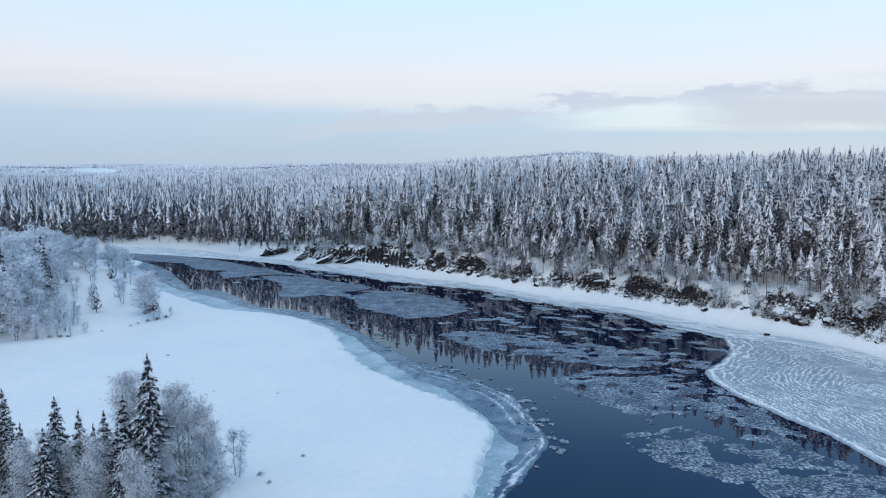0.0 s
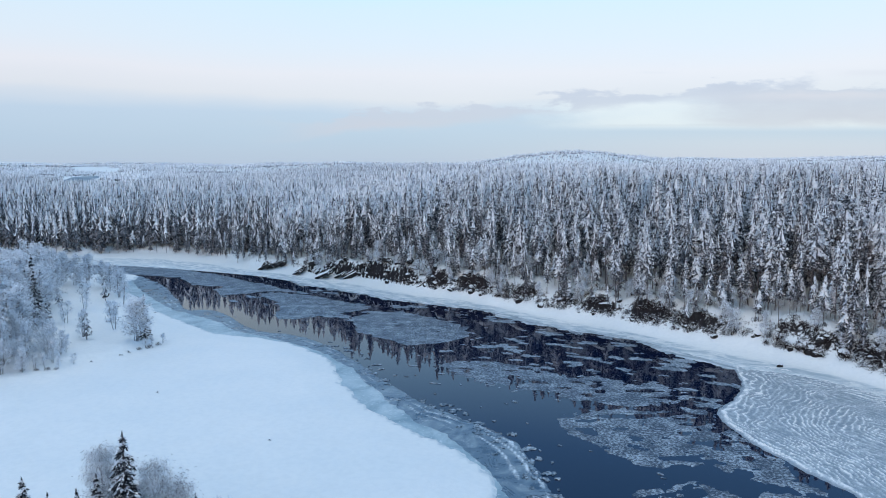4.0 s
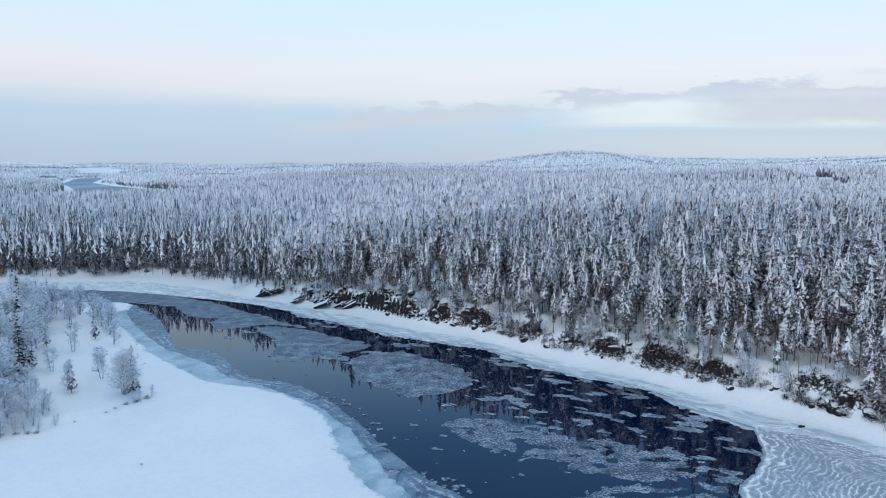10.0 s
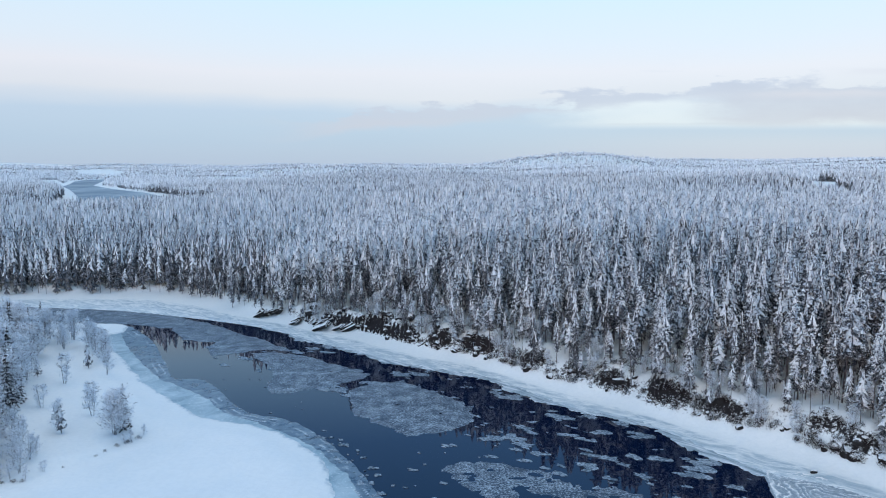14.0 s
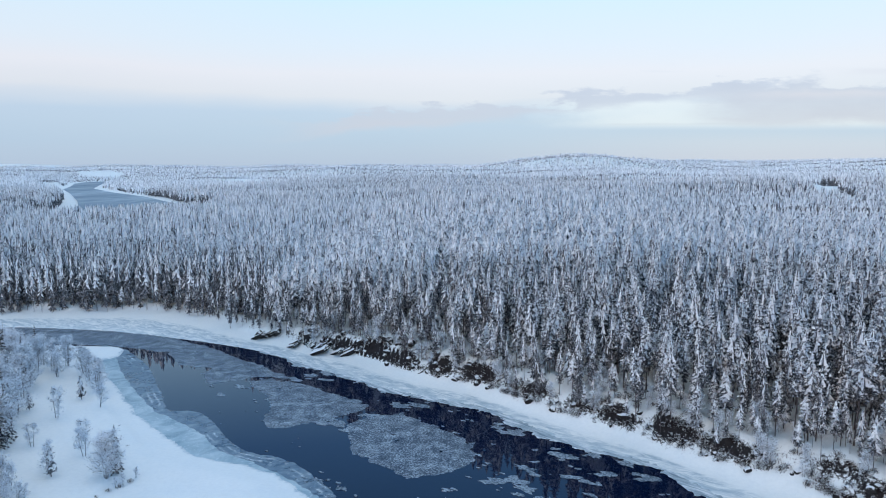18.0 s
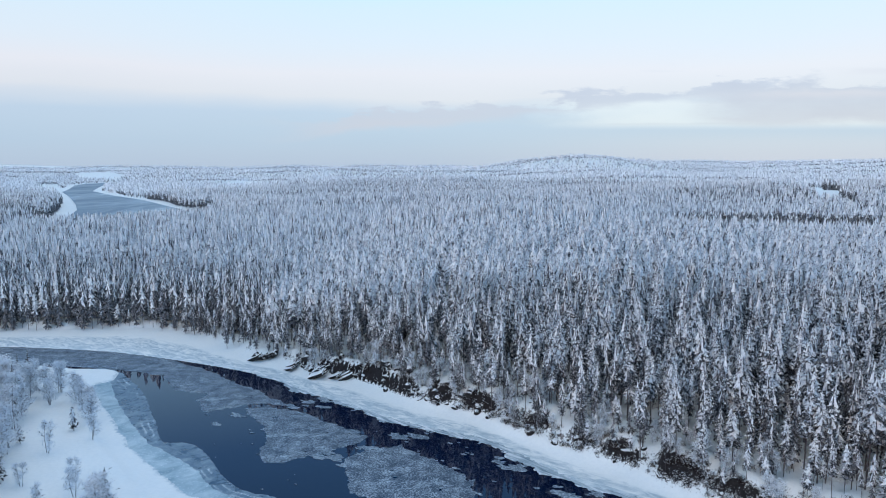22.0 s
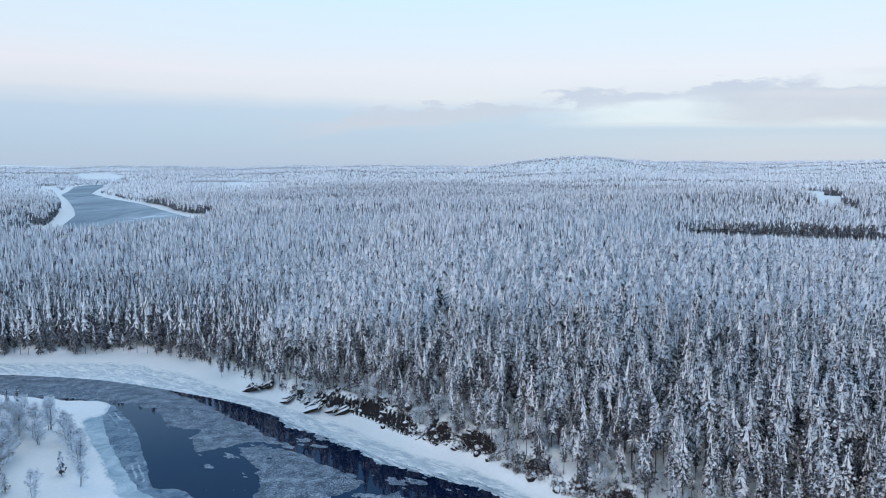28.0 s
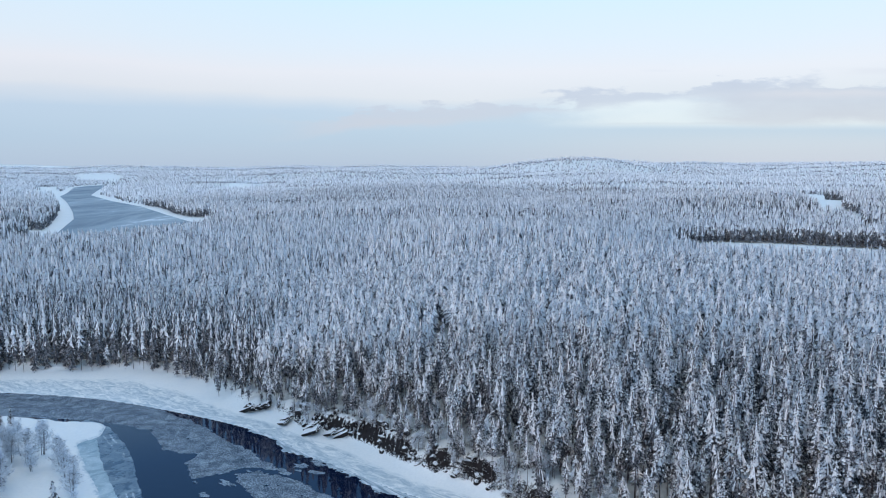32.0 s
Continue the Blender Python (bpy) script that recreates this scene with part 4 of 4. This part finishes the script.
tagged(stamp("near_pines", near_protos, fx[near], fy[near], fz[near], rng.uniform(0.72, 1.15, len(near)), rng.uniform(0.85, 1.25, len(near)), PINE_MATS),
       "dense frosted pine wood behind the river bank", "forest", kind="stuff")

yx, yy = scatter(-150, 100, 80, 260, 3.1, 12)
yd = signed(FOREST_P, yx, yy)
ok = (yd > 0.8) & (yd < 46) & (np.abs(yx) < 0.74 * yy + 10)
yx, yy = yx[ok], yy[ok]
tagged(stamp("young_pines", mid_protos, yx, yy, height(yx, yy) - 0.1, rng.uniform(0.16, 0.5, len(yx)), rng.uniform(1.0, 1.7, len(yx)), PINE_MATS),
       "low frosted young pines under the tall trees", "undergrowth", kind="stuff")

bx, by = scatter(-480, 480, 150, 580, 3.0, 2)
bd = np.hypot(bx, by - 20)
in_first = (np.abs(bx) < 0.74 * by + 14) & (by < 262) & (bx > -150) & (bx < 130)
ok = (signed(FOREST_P, bx, by) > 3) & ~in_first & (np.abs(bx) < 0.76 * by + 20) & (bd < 560) & ~open_land(bx, by)
bx, by = np.concatenate([bx[ok], fx[rest]]), np.concatenate([by[ok], fy[rest]])
bz = height(bx, by) - 0.2
close = np.hypot(bx, by - 20) < 290
valley = bx / by < -0.24 + 0.25 * fbm(bx * 0.012, by * 0.012, 2, 62)
belt = fbm(bx * 0.004 + 1.7, by * 0.016, 2, 63) > 0.13
valley |= belt
# near-left stand that gets the crowns with shade in their colour
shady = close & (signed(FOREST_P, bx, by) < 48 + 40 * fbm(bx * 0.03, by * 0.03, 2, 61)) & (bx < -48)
for name, protos, sel in (("middle_forest", mid_protos, close & ~shady), ("shaded_stand", mid_protos[:1] + shaded_protos, shady), ("back_forest", back_protos, ~close & ~valley), ("valley_forest", dusk_protos + back_protos[:1], ~close & valley)):
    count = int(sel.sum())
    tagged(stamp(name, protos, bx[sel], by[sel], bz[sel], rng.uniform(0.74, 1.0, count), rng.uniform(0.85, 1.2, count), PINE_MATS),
           "frosted pine forest reaching back from the river, shaded stands coloured darker", "forest", kind="stuff")

cx, cy = scatter(-950, 950, 330, 1150, 3.9, 3)
cd = np.hypot(cx, cy - 20)
ok = (cd >= 560) & (cd < 1100) & (np.abs(cx) < 0.76 * cy + 30)
cx, cy = cx[ok], cy[ok]
ok = ~open_land(cx, cy)
cx, cy = cx[ok], cy[ok]
belt = fbm(cx * 0.004 + 1.7, cy * 0.012, 2, 63) > 0.10
for name, protos, sel, label in (("far_forest", far_protos, ~belt, "far frost-white forest on rolling country"),
                                 ("dark_belts", belt_protos, belt, "darker belts of trees in the far frosted forest")):
    count = int(sel.sum())
    tagged(stamp(name, protos, cx[sel], cy[sel], height(cx[sel], cy[sel]) - 0.3, rng.uniform(0.70, 0.92, count), rng.uniform(0.85, 1.25, count), PINE_MATS),
           label, "forest", kind="stuff")

ex, ey = scatter(-3600, 3600, 800, 4900, 8.4, 4)
ed = np.hypot(ex, ey - 20)
ok = (ed >= 1100) & (ed < 4900) & (rng.random(len(ed)) < np.clip(1.9 - ed / 1900, 0.28, 1.0)) & (np.abs(ex) < 0.70 * ey + 40)
ex, ey, ed = ex[ok], ey[ok], ed[ok]
ok = ~open_land(ex, ey)
ex, ey, ed = ex[ok], ey[ok], ed[ok]
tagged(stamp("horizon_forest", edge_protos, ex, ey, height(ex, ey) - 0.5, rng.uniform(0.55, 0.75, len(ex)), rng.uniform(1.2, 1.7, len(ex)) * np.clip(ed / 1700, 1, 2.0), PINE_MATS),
       "frosted forest and low hill out to the horizon, whitened for haze", "forest", kind="stuff")


# ---------------------------------------------------------------- trees on the spit
BIRCH_MATS = [M_BIRCHBARK, M_TWIG, M_FROST_TWIG]
SPRUCE_MATS = [M_PINEBARK, M_SPRUCE, M_SNOWPAD]


def put(kind_root, x, y, s=1.0, turn=0.0, first=[]):
    z = float(height(np.array([x]), np.array([y]))[0]) - 0.08
    m = Matrix.LocRotScale((x, y, z), Euler((0, 0, turn)), (s, s, s))
    if kind_root in first:
        copy_thing(kind_root, Matrix.Identity(4)).matrix_basis = m
    else:
        first.append(kind_root)
        kind_root.matrix_basis = m


def birch_thing(seed, h, spread, label, **kw):
    return tagged(split_parts("birch_tree", birch(seed, h, spread, **kw), BIRCH_MATS, ("trunk", "twig_crown", "frost_crown")), label, "tree", "frosted birches")


def spruce_thing(seed, h, base, label, **kw):
    return tagged(split_parts("spruce_tree", spruce(seed, h, base, **kw), SPRUCE_MATS, ("trunk", "crown", "snow")), label, "tree", "dark spruces")


big_birch = birch_thing(201, 7.4, 2.9, "wide many-stemmed birch white with hoar frost", stems=6, limbs=20, twigs=60, thin=0.07)
tall_birches = [birch_thing(210 + k, 10.0, 3.2, "tall frosted birch in a dense thicket", stems=3, limbs=24, twigs=46, thin=0.12) for k in range(3)]
mid_birches = [birch_thing(220 + k, 6.5, 2.2, "slender frosted birch on open snow", stems=3, limbs=17, twigs=44, thin=0.08) for k in range(3)]
small_birches = [birch_thing(230 + k, 4.2, 1.5, "small frosted birch sapling on open snow", stems=2, limbs=15, twigs=34, thin=0.07) for k in range(2)]
spruces = [spruce_thing(240 + k, 8.5, 1.5, "dark spruce with snow on its drooping boughs") for k in range(2)]
young_pine = tagged(split_parts("young_pine", pine(250, 6, 8, 9, 5, 4, 4.6, 0.16, 1.0, 5, 0.05, 0.26, 0.4, 0.7, 0.6, 1), PINE_MATS, ("trunk", "crown", "frost")),
                    "young pine with frosted tufts on open snow", "tree", "young pines on the spit")

srng = random.Random(31)
put(big_birch, -46.0, 106.8, 1.0, 0.4)
for x, y, s in ((-53.4, 106.6, 0.95), (-66.3, 139.3, 1.0), (-71.5, 132, 0.8)):
    put(young_pine, x, y, s, srng.uniform(0, 6))
for x, y, s in ((-83, 165.5, 1.05), (-81, 156, 1.2), (-80.2, 160, 1.15), (-74.5, 156, 1.05), (-70.5, 150.5, 1.0), (-67.5, 147, 1.1), (-65.6, 143.5, 1.0), (-86, 161, 1.1), (-78, 152.5, 0.9), (-72.5, 153.5, 1.0)):
    put(srng.choice(mid_birches), x, y, s, srng.uniform(0, 6))
for x, y, s in ((-61, 135, 1.1), (-65, 128.5, 1.25), (-52.4, 113.4, 1.1), (-55.2, 108.5, 1.0), (-55, 118, 0.9), (-61.5, 116, 0.9), (-49.2, 113.5, 0.9), (-52.5, 99, 0.6), (-56.7, 103, 0.8)):
    put(srng.choice(small_birches), x, y, s, srng.uniform(0, 6))
for x, y, s in ((-93.4, 171, 0.85), (-98, 174.5, 0.62), (-45.4, 108.6, 0.8), (-66, 117, 1.0), (-71, 124, 0.9), (-64, 109, 0.75)):
    put(srng.choice(spruces), x, y, s, srng.uniform(0, 6))
count = 0
while count < 105:
    y = srng.uniform(89, 158)
    right_rim = -57.5 - 0.46 * (y - 98) if y > 98 else -53.5 - 0.5 * (y - 90)
    x = right_rim - abs(srng.gauss(0, 9))
    if x < -0.78 * y - 14:
        continue
    if srng.random() < 0.2:
        put(srng.choice(spruces), x, y, srng.uniform(0.8, 1.25), srng.uniform(0, 6))
    else:
        put(srng.choice(tall_birches), x, y, srng.uniform(0.7, 1.1), srng.uniform(0, 6))
    count += 1

# the group of trees below the start of the flight
fore_spruce = [spruce_thing(260 + k, 11.5, 2.4, "tall dark spruce loaded with clumps of snow", levels=30, per=10, sprays=6, snow=2, fine=0.74) for k in range(2)]
fore_birch = [birch_thing(270 + k, 10.0, 2.8, "tall birch with drooping frosted twigs beside spruces", stems=4, limbs=38, twigs=210, thin=0.055, droop=1.0, fine=0.5, frost=0.72) for k in range(2)]
for x, y, s in ((-18.6, 43.2, 0.98), (-24.6, 43.0, 0.72), (-27.2, 43.5, 0.54), (-28.8, 44.5, 0.60), (-22.3, 44.6, 0.60), (-20.6, 43.8, 0.72), (-23.4, 39.5, 0.66), (-19.4, 41.0, 0.62), (-22.9, 42.6, 0.66), (-21.8, 42.2, 0.60), (-17.9, 41.8, 0.58), (-29.6, 45.6, 0.68), (-25.8, 41.6, 0.5), (-20.2, 42.0, 0.6)):
    put(srng.choice(fore_spruce), x, y, s, srng.uniform(0, 6))
for x, y, s in ((-20.6, 45.4, 0.98), (-16.9, 44.4, 0.95), (-16.0, 44.6, 0.78), (-25.6, 40.5, 0.66), (-18.4, 40.0, 0.64), (-21.5, 40.8, 0.68)):
    put(srng.choice(fore_birch), x, y, s, srng.uniform(0, 6))
put(spruces[0], -16.8, 49.6, 0.52, 1.0)
put(small_birches[0], -15.3, 50.2, 0.85, 2.0)
put(small_birches[1], -16.2, 48.4, 0.8, 3.0)


# ---------------------------------------------------------------- rocks and scrub at the foot of the bank
def rock_mesh(seed):
    r = random.Random(seed)
    bm = bmesh.new()
    bmesh.ops.create_icosphere(bm, subdivisions=2, radius=1.0)
    cuts = [(Vector((r.uniform(-1, 1), r.uniform(-1, 1), r.uniform(-0.6, 1))).normalized(), r.uniform(0.55, 0.85)) for _ in range(9)]
    for v in bm.verts:
        for n, lim in cuts:
            d = v.co.dot(n)
            if d > lim:
                v.co -= n * (d - lim)
        v.co += 0.05 * noise.noise_vector(v.co * 2.2 + Vector((seed, 0, 0)))
    me = bpy.data.meshes.new("rock")
    bm.to_mesh(me)
    bm.free()
    me.materials.append(M_ROCK)
    return me


rock_meshes = [rock_mesh(s) for s in range(7)]
scrub_things = [tagged(split_parts("bare_scrub", scrub(300 + k), [M_SCRUB, M_SCRUB, M_SNOWPAD], ("stem", "twig_crown", "snow")),
                       "dark brown leafless scrub at the snowy bank foot", "bush", "scrub along the bank foot") for k in range(4)]
krng = random.Random(17)
foot_line = BANK[27:84]


def foot_point(off):
    i = krng.randrange(len(foot_line) - 1)
    p = Vector(foot_line[i]).lerp(Vector(foot_line[i + 1]), krng.random())
    d = (Vector(foot_line[i + 1]) - Vector(foot_line[i])).normalized()
    return p + Vector((-d.y, d.x)) * off


for k in range(200):
    p = foot_point(krng.uniform(-0.2, 2.6))
    cliff = -33 < p.x < 10
    if k > 70 and not cliff:
        continue
    z = float(height(np.array([p.x]), np.array([p.y]))[0])
    s = krng.uniform(0.25, 0.95)
    ob = new("rock", krng.choice(rock_meshes))
    ob.matrix_world = Matrix.LocRotScale((p.x, p.y, z + 0.1 * s), Euler((krng.uniform(-0.3, 0.3), krng.uniform(-0.3, 0.3), krng.uniform(0, 6.28))), (s * krng.uniform(1, 1.7), s, s * krng.uniform(0.6, 1.1)))
    tagged(ob, "dark angular bank rock with snow lying on top", "rock", "rocks along the bank foot")
for _ in range(330):
    p = foot_point(abs(krng.gauss(1.0, 2.0)))
    if p.x < -30 and krng.random() < 0.7:
        continue
    put(krng.choice(scrub_things), p.x, p.y, krng.uniform(0.4, 0.95), krng.uniform(0, 6.28))


def slab_mesh(seed):
    r = random.Random(seed)
    bm = bmesh.new()
    bmesh.ops.create_cube(bm, size=1.0)
    bmesh.ops.subdivide_edges(bm, edges=bm.edges[:], cuts=2, use_grid_fill=True)
    for v in bm.verts:
        v.co += 0.12 * noise.noise_vector(v.co * 2.7 + Vector((seed * 3.1, 0, 0)))
    me = bpy.data.meshes.new("slab")
    bm.to_mesh(me)
    bm.free()
    me.materials.append(M_ROCK)
    return me


slabs = [slab_mesh(s) for s in range(4)]
for cx0, cy0, n, turn in ((-45.0, 188.6, 7, -42), (-35.5, 181.0, 4, -40), (-29.0, 176.6, 8, -36), (-23.0, 173.2, 5, -30)):
    ledge = tagged(new("rock_ledge"), "tilted dark rock ledge with snow between its layers", "rock", "rock ledges")
    z0 = float(height(np.array([cx0]), np.array([cy0]))[0])
    ledge.matrix_basis = pose(cx0, cy0, z0, 0, 0, turn)
    for k in range(n):
        ob = child("slab", slabs[k % 4], ledge)
        ob.matrix_basis = Matrix.LocRotScale((krng.uniform(-2.2, 2.2) + 0.3 * k, 0.6 * (k - n / 2) + krng.uniform(-0.3, 0.3), 0.12 * k), Euler((0.35, -0.42 + krng.uniform(-0.15, 0.15), krng.uniform(-0.3, 0.3))),
                                             (krng.uniform(2.4, 4.6), krng.uniform(0.9, 1.8), krng.uniform(0.5, 1.0)))

# a lone stone on the shelf
stone = new("stone", rock_meshes[2])
stone.matrix_world = Matrix.LocRotScale((47.6, 97.6, float(height(np.array([47.6]), np.array([97.6]))[0]) + 0.12), Euler((0, 0, 0.5)), (0.55, 0.4, 0.35))
tagged(stone, "single dark stone lying on the snowy ice shelf", "rock")

# frosted bushes and dark scrub along the cut edge of the spit
for x, y, s in ((-50.6, 93.4, 0.42), (-52.0, 93.0, 0.5), (-53.2, 92.6, 0.46), (-54.8, 92.4, 0.55), (-49.6, 95.6, 0.38), (-57.0, 91.5, 0.6), (-43.4, 106.4, 0.45), (-44.0, 105.4, 0.36), (-42.8, 108.6, 0.4), (-59.5, 91.0, 0.65)):
    put(small_birches[srng.randrange(2)], x, y, s, srng.uniform(0, 6))
for x, y, s in ((-50.4, 92.6, 0.35), (-51.4, 92.4, 0.4), (-52.6, 92.0, 0.4), (-54.2, 91.6, 0.35), (-45.6, 100.6, 0.3), (-45.3, 102.4, 0.3), (-44.6, 104.4, 0.4), (-43.6, 105.6, 0.5), (-42.9, 107.2, 0.45), (-48.0, 97.0, 0.22)):
    put(srng.choice(scrub_things), x, y, s, srng.uniform(0, 6))

# bare frosted saplings between the trunks at the forest's edge
for _ in range(110):
    p = foot_point(krng.uniform(0.8, 8.0))
    put(small_birches[krng.randrange(2)], p.x, p.y, krng.uniform(0.5, 1.05), krng.uniform(0, 6.28))

# low frosted birches crowding the near rim of the spit
for x, y, s in ((-51.6, 94.0, 0.36), (-53.2, 95.4, 0.48), (-54.6, 92.4, 0.46), (-55.6, 95.2, 0.6), (-57.0, 92.2, 0.56), (-53.9, 91.0, 0.36), (-56.0, 90.2, 0.5),
                (-58.2, 96.2, 0.7), (-60.0, 93.2, 0.75), (-52.4, 97.4, 0.38), (-54.8, 98.8, 0.5), (-56.8, 101.2, 0.6), (-59.0, 89.6, 0.7), (-61.5, 97.5, 0.8)):
    put(tall_birches[srng.randrange(3)], x, y, s, srng.uniform(0, 6))

# more frosted growth low in the near group, and twigs lying on the snow field
for x, y, s in ((-29.5, 41.5, 0.55), (-27.4, 40.2, 0.5), (-25.2, 42.2, 0.62), (-23.0, 42.4, 0.6), (-19.8, 42.6, 0.55), (-17.2, 42.6, 0.6), (-18.6, 44.9, 0.8), (-30.5, 44.5, 0.6), (-26.2, 45.4, 0.55)):
    put(fore_birch[srng.randrange(2)], x, y, s, srng.uniform(0, 6))
for x, y, s in ((-11.0, 54.0, 0.22), (-33.6, 84.0, 0.2), (-16.8, 70.0, 0.16), (-23.0, 63.0, 0.16), (-12.6, 49.2, 0.25), (-13.6, 50.6, 0.3)):
    put(srng.choice(scrub_things), x, y, s, srng.uniform(0, 6))
